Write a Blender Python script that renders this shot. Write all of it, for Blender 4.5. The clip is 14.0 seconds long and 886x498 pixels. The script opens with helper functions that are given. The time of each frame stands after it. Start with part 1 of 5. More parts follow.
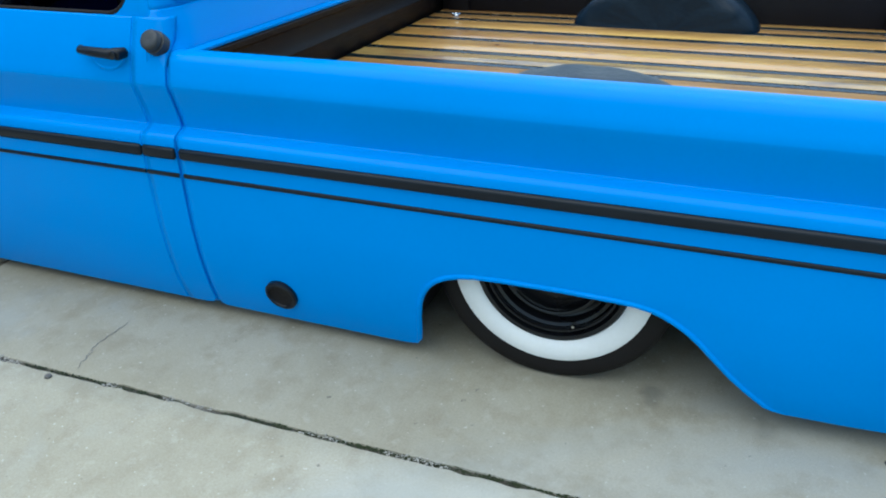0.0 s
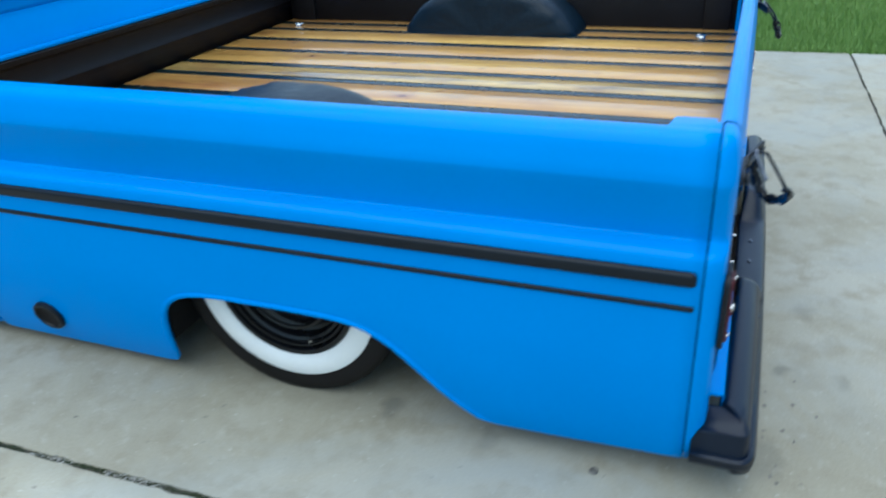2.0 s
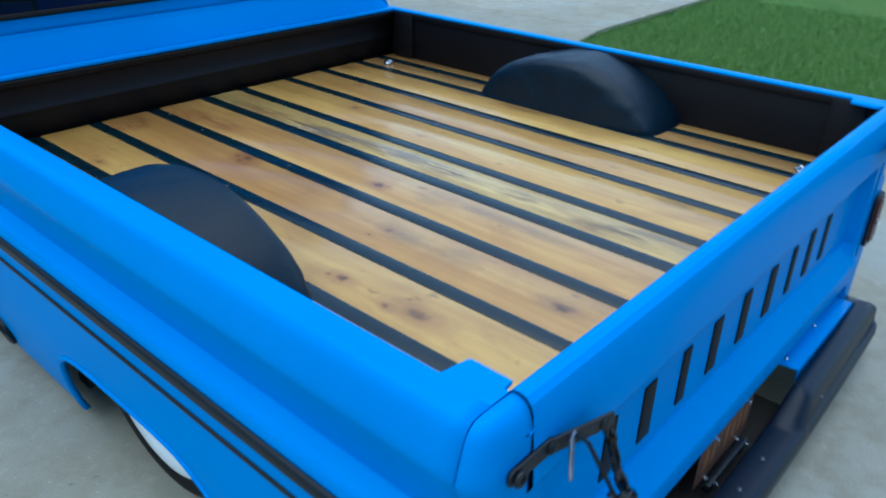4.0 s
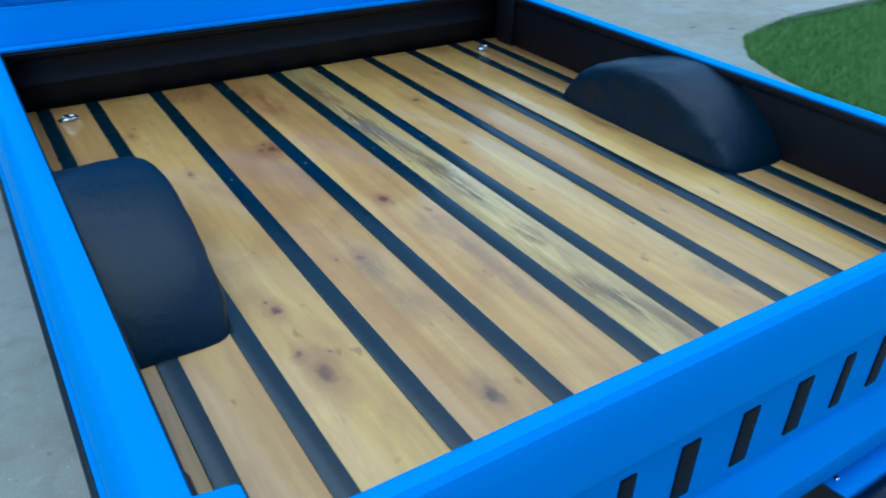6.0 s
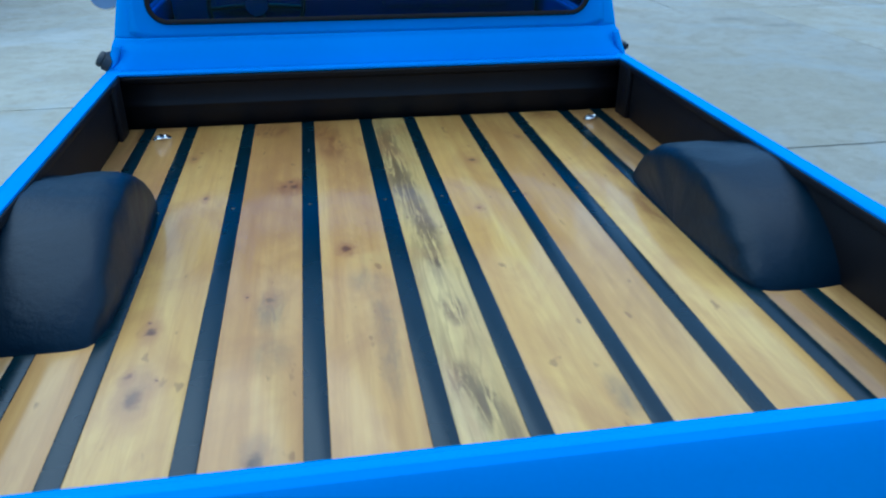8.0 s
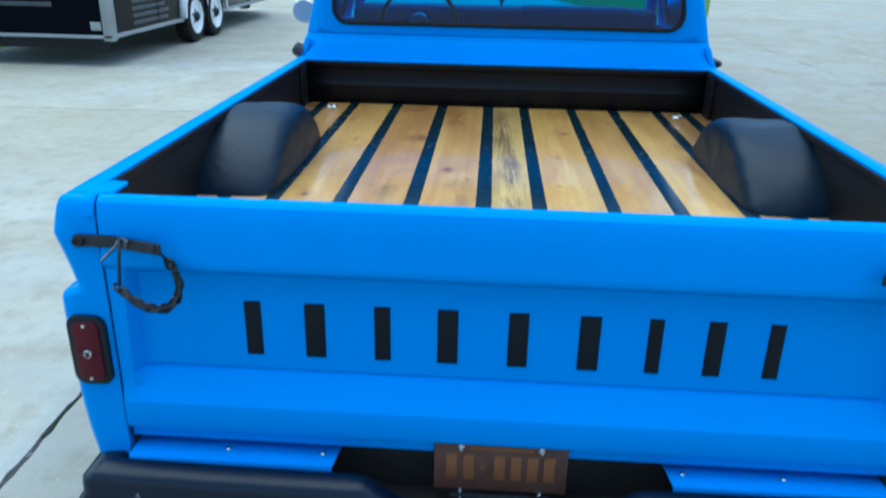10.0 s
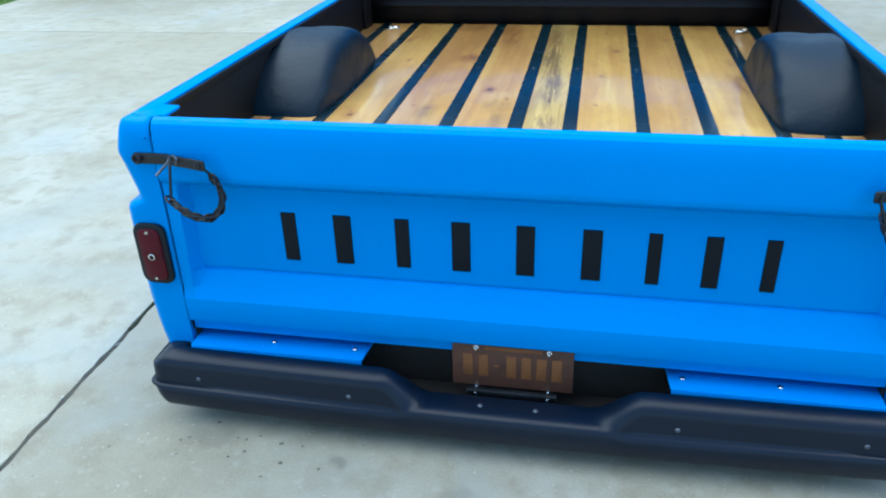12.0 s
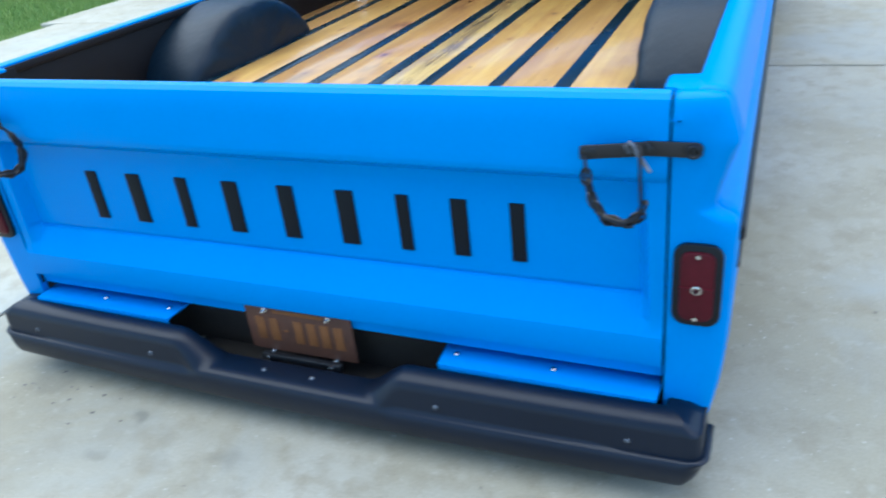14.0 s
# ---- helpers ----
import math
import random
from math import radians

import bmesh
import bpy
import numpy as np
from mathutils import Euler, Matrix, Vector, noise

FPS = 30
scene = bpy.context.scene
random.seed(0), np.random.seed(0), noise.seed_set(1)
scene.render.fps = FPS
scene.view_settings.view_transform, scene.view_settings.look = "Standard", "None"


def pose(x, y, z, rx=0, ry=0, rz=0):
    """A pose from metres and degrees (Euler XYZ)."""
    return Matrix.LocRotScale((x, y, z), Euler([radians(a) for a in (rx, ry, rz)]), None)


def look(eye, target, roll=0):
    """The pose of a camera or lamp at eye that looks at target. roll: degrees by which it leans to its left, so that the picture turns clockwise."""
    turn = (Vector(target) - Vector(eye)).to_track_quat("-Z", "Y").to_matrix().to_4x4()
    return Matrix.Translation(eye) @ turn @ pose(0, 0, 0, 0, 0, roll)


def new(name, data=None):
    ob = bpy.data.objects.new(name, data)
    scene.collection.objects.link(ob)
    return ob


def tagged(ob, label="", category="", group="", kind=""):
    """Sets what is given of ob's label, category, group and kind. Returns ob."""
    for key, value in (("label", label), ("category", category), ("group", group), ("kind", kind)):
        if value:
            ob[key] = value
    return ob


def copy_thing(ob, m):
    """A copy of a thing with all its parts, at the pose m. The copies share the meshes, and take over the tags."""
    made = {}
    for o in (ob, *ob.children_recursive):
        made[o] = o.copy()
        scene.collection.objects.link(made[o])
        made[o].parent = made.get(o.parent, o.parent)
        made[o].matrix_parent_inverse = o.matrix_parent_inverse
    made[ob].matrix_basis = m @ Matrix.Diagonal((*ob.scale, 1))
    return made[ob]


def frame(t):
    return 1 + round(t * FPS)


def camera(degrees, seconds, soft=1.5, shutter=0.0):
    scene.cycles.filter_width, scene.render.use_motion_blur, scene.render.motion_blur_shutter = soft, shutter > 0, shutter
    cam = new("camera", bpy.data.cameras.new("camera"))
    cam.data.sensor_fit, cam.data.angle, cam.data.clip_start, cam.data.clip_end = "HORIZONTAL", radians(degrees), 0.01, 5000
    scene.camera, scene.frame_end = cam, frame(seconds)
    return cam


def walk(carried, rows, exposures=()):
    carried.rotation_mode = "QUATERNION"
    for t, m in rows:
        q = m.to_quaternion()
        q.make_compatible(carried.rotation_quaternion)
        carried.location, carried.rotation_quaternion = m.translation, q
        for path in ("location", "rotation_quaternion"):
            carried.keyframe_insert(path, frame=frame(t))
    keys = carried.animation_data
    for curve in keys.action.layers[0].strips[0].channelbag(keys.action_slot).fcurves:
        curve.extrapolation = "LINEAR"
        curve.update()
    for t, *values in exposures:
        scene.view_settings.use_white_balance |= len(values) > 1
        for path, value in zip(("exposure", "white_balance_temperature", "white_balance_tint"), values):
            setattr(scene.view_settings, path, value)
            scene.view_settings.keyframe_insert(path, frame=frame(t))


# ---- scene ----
SKY, SUN = 0.115, 1.5
EXPOSURES = [(0.0, 1.13, 6050, 0), (2.0, 1.12, 5850, -1), (3.0, 0.92, 5600, -1), (5.5, 0.72, 4620, -7), (6.5, 0.71, 4580, -7), (9.5, 1.08, 4960, -4), (10.0, 1.2, 5210, -4), (11.0, 1.36, 5450, -3), (12.0, 1.38, 5540, -3), (14.0, 1.57, 5760, 2)]
cam = camera(60.5, 14.0, 1.95, 0.6)
# seconds, eye in metres, yaw, pitch and roll in degrees
PATH = [
    (0, -2.5608, 0.6420, 1.2713, -68.042, -27.300, -1.378),
    (0.5, -2.5341, 0.5301, 1.2876, -65.529, -27.748, -2.451),
    (1, -2.5752, 0.3357, 1.3197, -63.591, -27.611, -4.197),
    (1.5, -2.4836, 0.1663, 1.3017, -68.094, -28.494, -4.640),
    (2, -2.2950, -0.0187, 1.2913, -67.531, -27.464, -3.245),
    (2.5, -2.1313, -0.2650, 1.3447, -61.731, -25.802, -3.816),
    (3, -1.9268, -0.3640, 1.3803, -57.903, -26.307, -2.549),
    (5.3, -1.1417, -0.4948, 1.5171, -38.627, -30.280, 2.961),
    (5.5, -1.1056, -0.4897, 1.5111, -38.128, -30.909, 2.797),
    (6, -0.9842, -0.5391, 1.5144, -33.073, -31.279, 1.469),
    (6.5, -0.8083, -0.6325, 1.5058, -25.272, -30.669, 1.865),
    (7, -0.5880, -0.5818, 1.4888, -18.657, -30.475, 2.624),
    (7.2, -0.4822, -0.5560, 1.5030, -15.172, -30.754, 1.434),
    (9.3, -0.0826, -1.2791, 1.3681, -2.427, -19.019, 1.171),
    (9.5, -0.0558, -1.3510, 1.3501, 1.192, -18.902, 0.463),
    (10, -0.0587, -1.4719, 1.3343, 3.318, -22.099, 1.110),
    (10.5, -0.1132, -1.5378, 1.3292, 2.872, -24.078, 0.067),
    (11, -0.1099, -1.5815, 1.3425, 2.884, -26.160, -0.418),
    (11.5, 0.0252, -1.5890, 1.3772, 7.359, -27.984, -1.451),
    (12, 0.1539, -1.5830, 1.3854, 11.725, -28.169, -1.945),
    (12.5, 0.3018, -1.4718, 1.3534, 17.221, -29.414, -4.829),
    (13, 0.4915, -1.3444, 1.3361, 19.003, -31.039, -5.224),
    (13.5, 0.7951, -1.3238, 1.3154, 25.362, -30.802, -6.946),
    (14, 1.0168, -1.2927, 1.2374, 25.509, -28.115, -6.733),
]
walk(cam, [(t, pose(x, y, z, 0, 0, yaw) @ pose(0, 0, 0, 90 + pitch) @ pose(0, 0, 0, 0, 0, roll)) for t, x, y, z, yaw, pitch, roll in PATH], EXPOSURES)

# ---- light ----
world = bpy.data.worlds.new("world")
scene.world = world
world.use_nodes = True
wn = world.node_tree.nodes
sky = wn.new("ShaderNodeTexSky")
sky.sky_type = "NISHITA"
sky.sun_disc = False
sky.sun_elevation, sky.sun_rotation = radians(64), radians(80)
sky.air_density, sky.dust_density, sky.ozone_density = 1.0, 1.2, 1.0
wn["Background"].inputs["Strength"].default_value = SKY
world.node_tree.links.new(sky.outputs["Color"], wn["Background"].inputs["Color"])
sun = new("sun", bpy.data.lights.new("sun", "SUN"))
sun.data.energy, sun.data.angle, sun.data.color = SUN, radians(80), (1.0, 0.97, 0.92)
sun.matrix_basis = look((-2.0, 0.4, 5.0), (0, 0, 0))


# ---- materials ----
def nodes_of(name):
    m = bpy.data.materials.new(name)
    m.use_nodes = True
    t = m.node_tree
    return m, t, t.nodes["Principled BSDF"]


def link(t, a, b):
    t.links.new(a, b)


def ramp(t, fac, stops):
    r = t.nodes.new("ShaderNodeValToRGB")
    e = r.color_ramp.elements
    e[0].position, e[0].color = stops[0][0], (*stops[0][1], 1)
    e[1].position, e[1].color = stops[-1][0], (*stops[-1][1], 1)
    for p, c in stops[1:-1]:
        k = e.new(p)
        k.color = (*c, 1)
    link(t, fac, r.inputs["Fac"])
    return r.outputs["Color"]


def coords(t, scale=(1, 1, 1), random_shift=False):
    c = t.nodes.new("ShaderNodeTexCoord")
    m = t.nodes.new("ShaderNodeMapping")
    m.inputs["Scale"].default_value = scale
    link(t, c.outputs["Object"], m.inputs["Vector"])
    if random_shift:
        o = t.nodes.new("ShaderNodeObjectInfo")
        v = t.nodes.new("ShaderNodeVectorMath")
        v.operation = "SCALE"
        v.inputs[0].default_value = (13.0, 29.0, 7.0)
        link(t, o.outputs["Random"], v.inputs["Scale"])
        link(t, v.outputs[0], m.inputs["Location"])
    return m.outputs["Vector"]


def noise_tex(t, vec, scale, detail=4.0, rough=0.55, distort=0.0):
    n = t.nodes.new("ShaderNodeTexNoise")
    n.inputs["Scale"].default_value, n.inputs["Detail"].default_value = scale, detail
    n.inputs["Roughness"].default_value, n.inputs["Distortion"].default_value = rough, distort
    link(t, vec, n.inputs["Vector"])
    return n.outputs["Fac"]


def mixed(t, fac, a, b, kind="MIX"):
    m = t.nodes.new("ShaderNodeMix")
    m.data_type, m.blend_type = "RGBA", kind
    for sock, val in ((m.inputs[0], fac), (m.inputs[6], a), (m.inputs[7], b)):
        if hasattr(val, "is_output"):
            link(t, val, sock)
        elif isinstance(val, tuple):
            sock.default_value = (*val, 1)
        else:
            sock.default_value = val
    return m.outputs[2]


def bump(t, bsdf, height, strength, distance=0.01):
    b = t.nodes.new("ShaderNodeBump")
    b.inputs["Strength"].default_value, b.inputs["Distance"].default_value = strength, distance
    link(t, height, b.inputs["Height"])
    link(t, b.outputs["Normal"], bsdf.inputs["Normal"])


def surface(name, low, high, rough, metal=0.0, coarse=3.0, fine=60.0, bumps=0.0, coat=0.0, spec=0.5, rough_var=0.08):
    """A material whose colour wanders between two tones at two scales, with fine relief and uneven gloss."""
    m, t, b = nodes_of(name)
    v = coords(t)
    big, small = noise_tex(t, v, coarse, 3.0), noise_tex(t, v, fine, 5.0, 0.65)
    tone = mixed(t, 0.35, big, small)
    link(t, ramp(t, tone, ((0.3, low), (0.7, high))), b.inputs["Base Color"])
    k = t.nodes.new("ShaderNodeMapRange")
    k.inputs["To Min"].default_value, k.inputs["To Max"].default_value = rough - rough_var, rough + rough_var
    link(t, big, k.inputs["Value"])
    link(t, k.outputs[0], b.inputs["Roughness"])
    b.inputs["Metallic"].default_value = metal
    b.inputs["Coat Weight"].default_value = coat
    b.inputs["Coat Roughness"].default_value = 0.25
    b.inputs["Specular IOR Level"].default_value = spec
    if bumps:
        bump(t, b, small, bumps, 0.004)
    return m


PAINT = surface("satin blue paint", (0.0, 0.203, 0.62), (0.0, 0.232, 0.695), 0.44, coarse=1.6, fine=180, bumps=0.05, spec=0.12, coat=0.16)
# Trim, bumper, vinyl and strip blacks hold the sky's blue sheen in their base
BLACK = surface("satin black paint", (0.002, 0.0045, 0.0085), (0.005, 0.0085, 0.014), 0.36, coarse=4, fine=120, bumps=0.03, spec=0.26)
BUMPER = surface("powder coated black", (0.0012, 0.0050, 0.0140), (0.0024, 0.0080, 0.0205), 0.36, coarse=3, fine=220, bumps=0.04, spec=0.32)
LINER = surface("sprayed black liner", (0.0040, 0.0036, 0.0044), (0.0075, 0.0066, 0.0078), 0.5, coarse=5, fine=260, bumps=0.35, spec=0.22)
VINYL = surface("black vinyl tinted with sky sheen", (0.0014, 0.0085, 0.0175), (0.0028, 0.0130, 0.0250), 0.42, coarse=6, fine=40, bumps=0.5, spec=0.27)
STRIP = surface("black bed strip tinted with sky sheen", (0.0008, 0.0098, 0.0150), (0.0015, 0.0138, 0.0205), 0.27, coarse=4, fine=90, bumps=0.02, spec=0.48, rough_var=0.05)
RUBBER = surface("tyre rubber", (0.0042, 0.0034, 0.0032), (0.0085, 0.0068, 0.0062), 0.66, coarse=9, fine=120, bumps=0.2, spec=0.24)
WHITEWALL = surface("whitewall rubber", (0.74, 0.75, 0.73), (0.84, 0.85, 0.83), 0.55, coarse=6, fine=90, bumps=0.06)
RIM = surface("gloss black wheel", (0.003, 0.0035, 0.005), (0.006, 0.007, 0.009), 0.28, coarse=5, fine=60, spec=0.35)
WELL = surface("dark brown recess", (0.012, 0.010, 0.008), (0.030, 0.025, 0.019), 0.85, coarse=5, fine=60, bumps=0.2)
DARK = surface("dark underbody", (0.004, 0.0035, 0.003), (0.010, 0.008, 0.007), 0.85, coarse=5, fine=60, bumps=0.2)
CHROME = surface("bright bolt metal", (0.55, 0.56, 0.57), (0.72, 0.73, 0.74), 0.2, 1.0, coarse=8, fine=90)
STEEL = surface("worn dark steel", (0.006, 0.008, 0.012), (0.030, 0.034, 0.040), 0.38, 0.5, coarse=34, fine=90, bumps=0.2)
HOOK = surface("scuffed hook steel", (0.06, 0.075, 0.10), (0.20, 0.22, 0.26), 0.42, 0.7, coarse=40, fine=120, bumps=0.2)
LEATHER = surface("dark brown strap", (0.004, 0.005, 0.008), (0.011, 0.011, 0.015), 0.5, coarse=20, fine=140, bumps=0.25)
RED = surface("red tail lens", (0.045, 0.002, 0.007), (0.085, 0.004, 0.012), 0.34, coarse=14, fine=90, spec=0.2)
PLATE = surface("rusted plate", (0.036, 0.0145, 0.0095), (0.092, 0.034, 0.019), 0.6, 0.0, coarse=14, fine=70, bumps=0.25)
RUSTBAR = surface("faded orange lettering", (0.115, 0.043, 0.010), (0.185, 0.068, 0.016), 0.65, coarse=30, fine=90)
LETTER = surface("black lettering", (0.001, 0.003, 0.006), (0.003, 0.006, 0.011), 0.55, coarse=6, fine=120, spec=0.2)
INSIDE = surface("cab interior blue", (0.0, 0.05, 0.26), (0.0, 0.07, 0.34), 0.5, coarse=5, fine=80)
SEAT = surface("dark blue seat cloth", (0.008, 0.022, 0.10), (0.016, 0.038, 0.16), 0.8, coarse=8, fine=160, bumps=0.2)
# The mirror's blue is a sky reflection put into its metal colour
MIRROR = surface("mirror glass tinted with reflected sky", (0.24, 0.33, 0.62), (0.27, 0.37, 0.66), 0.28, 1.0, coarse=3, fine=50, rough_var=0.02)
MOSS = surface("dark joint moss", (0.010, 0.015, 0.005), (0.030, 0.042, 0.012), 0.95, coarse=9, fine=60)
CRACK = surface("grit in a hairline crack", (0.10, 0.10, 0.095), (0.19, 0.185, 0.17), 0.95, coarse=20, fine=80)
CRUMB = surface("pale concrete crumbs", (0.22, 0.21, 0.18), (0.48, 0.46, 0.42), 0.9, coarse=60, fine=200)
JOINT = surface("joint dirt and grit", (0.036, 0.033, 0.027), (0.105, 0.096, 0.076), 0.95, coarse=9, fine=60, bumps=0.5)
CAP = surface("weathered dark rubber", (0.010, 0.013, 0.016), (0.028, 0.033, 0.038), 0.5, coarse=20, fine=90, bumps=0.1)
SIDEWALK = surface("pale sidewalk concrete", (0.28, 0.27, 0.24), (0.38, 0.37, 0.33), 0.85, coarse=0.6, fine=20, bumps=0.1)
TRAILER = surface("charcoal trailer skin", (0.006, 0.0065, 0.007), (0.013, 0.014, 0.013), 0.22, coarse=0.8, fine=14, spec=0.2)
TRAILER_REAR = surface("black trailer door", (0.0010, 0.0018, 0.0045), (0.0022, 0.0035, 0.0075), 0.45, coarse=0.9, fine=14, spec=0.05)
ALU = surface("brushed aluminium trim", (0.30, 0.31, 0.31), (0.42, 0.43, 0.43), 0.45, 0.6, coarse=2, fine=40)
WHITE = surface("white enamel", (0.66, 0.67, 0.66), (0.80, 0.80, 0.78), 0.4, coarse=4, fine=40)
DECAL = surface("faded grey decal", (0.04, 0.043, 0.047), (0.075, 0.078, 0.082), 0.5, coarse=5, fine=60)
YELLOW = surface("machine yellow", (0.50, 0.27, 0.02), (0.62, 0.36, 0.04), 0.5, coarse=2, fine=20)
BARK = surface("bark", (0.05, 0.035, 0.022), (0.12, 0.09, 0.06), 0.9, coarse=4, fine=30, bumps=0.6)


def leaf_material(name, low, high):
    m, t, b = nodes_of(name)
    g = t.nodes.new("ShaderNodeNewGeometry")
    link(t, ramp(t, g.outputs["Random Per Island"], ((0.0, low), (1.0, high))), b.inputs["Base Color"])
    b.inputs["Roughness"].default_value = 0.6
    return m


# Tree leaf colour is darkened for the deep shade inside the woods
LEAF = leaf_material("tree leaves", (0.006, 0.012, 0.005), (0.018, 0.032, 0.010))
SHRUB_LEAF = leaf_material("shrub leaves", (0.035, 0.075, 0.018), (0.09, 0.15, 0.04))
ROUGH = leaf_material("rough grass", (0.05, 0.095, 0.02), (0.16, 0.20, 0.06))
BLADE = leaf_material("grass blades", (0.085, 0.190, 0.028), (0.22, 0.35, 0.085))


def grass_material():
    m, t, b = nodes_of("lawn")
    v = coords(t)
    big, mid, small = noise_tex(t, v, 0.25, 4.0), noise_tex(t, v, 2.2, 4.0), noise_tex(t, v, 55, 4.0, 0.7)
    c = ramp(t, small, ((0.3, (0.055, 0.120, 0.018)), (0.7, (0.145, 0.255, 0.050))))
    c = mixed(t, ramp(t, big, ((0.42, (0, 0, 0)), (0.62, (0.45, 0.45, 0.45)))), c, (0.17, 0.19, 0.06))
    c = mixed(t, ramp(t, mid, ((0.5, (0, 0, 0)), (0.72, (0.4, 0.4, 0.4)))), c, (0.04, 0.10, 0.015))
    link(t, c, b.inputs["Base Color"])
    b.inputs["Roughness"].default_value = 0.9
    b.inputs["Specular IOR Level"].default_value = 0.15
    bump(t, b, small, 0.9, 0.03)
    return m


def concrete_material(name, tone):
    """Driveway concrete; tone: a factor on the colour that carries uneven ground light."""
    m, t, b = nodes_of(name)
    v = coords(t, random_shift=False)
    huge, big, mid = noise_tex(t, v, 0.35, 5.0, 0.6), noise_tex(t, v, 1.7, 6.0, 0.62, 0.6), noise_tex(t, v, 9.0, 5.0, 0.6)
    sand, pit = noise_tex(t, v, 160.0, 3.0, 0.7), noise_tex(t, v, 38.0, 2.0, 0.5)
    c = ramp(t, big, ((0.30, (0.285, 0.254, 0.188)), (0.46, (0.370, 0.338, 0.264)), (0.62, (0.450, 0.425, 0.362))))
    c = mixed(t, ramp(t, huge, ((0.38, (0.6, 0.6, 0.6)), (0.60, (0, 0, 0)))), c, (0.32, 0.28, 0.185))
    c = mixed(t, ramp(t, mid, ((0.48, (0, 0, 0)), (0.66, (0.7, 0.7, 0.7)))), c, (0.265, 0.226, 0.155))
    c = mixed(t, ramp(t, noise_tex(t, v, 21.0, 4.0, 0.65), ((0.56, (0, 0, 0)), (0.70, (0.5, 0.5, 0.5)))), c, (0.47, 0.44, 0.37))
    c = mixed(t, ramp(t, noise_tex(t, v, 75.0, 1.0, 0.4), ((0.71, (0, 0, 0)), (0.76, (0.75, 0.75, 0.75)))), c, (0.58, 0.56, 0.50))
    c = mixed(t, 0.30, c, ramp(t, sand, ((0.3, (0.21, 0.193, 0.145)), (0.7, (0.45, 0.425, 0.36)))))
    c = mixed(t, ramp(t, pit, ((0.72, (0, 0, 0)), (0.78, (0.6, 0.6, 0.6)))), c, (0.10, 0.095, 0.08))
    c = mixed(t, ramp(t, noise_tex(t, v, 0.9, 5.0, 0.65, 1.0), ((0.50, (0, 0, 0)), (0.66, (0.55, 0.55, 0.55)))), c, (0.36, 0.375, 0.36))
    o = t.nodes.new("ShaderNodeObjectInfo")
    c = mixed(t, 0.5, c, ramp(t, o.outputs["Random"], ((0.0, (0.44, 0.43, 0.40)), (1.0, (0.60, 0.59, 0.56)))), "OVERLAY")
    warp = t.nodes.new("ShaderNodeVectorMath")
    warp.operation = "MULTIPLY_ADD"
    wn2 = t.nodes.new("ShaderNodeTexNoise")
    wn2.inputs["Scale"].default_value = 14.0
    link(t, v, wn2.inputs["Vector"])
    link(t, wn2.outputs["Color"], warp.inputs[0])
    warp.inputs[1].default_value = (0.09, 0.09, 0)
    link(t, v, warp.inputs[2])
    for x, y, rx, ry, dark in DRIPS:
        s = t.nodes.new("ShaderNodeMath")
        s.operation = "MULTIPLY"
        s.inputs[1].default_value = dark
        link(t, spot_mask(t, warp.outputs[0], x + 0.045, y + 0.045, rx, ry), s.inputs[0])
        c = mixed(t, s.outputs[0], c, (0.13, 0.125, 0.105))
    c = mixed(t, 1.0, c, tone, "MULTIPLY")
    link(t, c, b.inputs["Base Color"])
    k = t.nodes.new("ShaderNodeMapRange")
    k.inputs["To Min"].default_value, k.inputs["To Max"].default_value = 0.62, 0.85
    link(t, huge, k.inputs["Value"])
    link(t, k.outputs[0], b.inputs["Roughness"])
    b.inputs["Specular IOR Level"].default_value = 0.35
    bump(t, b, sand, 0.25, 0.004)
    return m


def spot_mask(t, vec, x, y, rx, ry):
    """1 at a knot's heart, fading to 0 over its oval."""
    s = t.nodes.new("ShaderNodeVectorMath")
    s.operation = "SUBTRACT"
    s.inputs[1].default_value = (x, y, 0)
    link(t, vec, s.inputs[0])
    k = t.nodes.new("ShaderNodeVectorMath")
    k.operation = "MULTIPLY"
    k.inputs[1].default_value = (1 / rx, 1 / ry, 0)
    link(t, s.outputs[0], k.inputs[0])
    d = t.nodes.new("ShaderNodeVectorMath")
    d.operation = "LENGTH"
    link(t, k.outputs[0], d.inputs[0])
    r = t.nodes.new("ShaderNodeMapRange")
    r.interpolation_type = "SMOOTHSTEP"
    r.inputs["From Min"].default_value, r.inputs["From Max"].default_value = 1.0, 0.25
    link(t, d.outputs["Value"], r.inputs["Value"])
    return r.outputs[0]


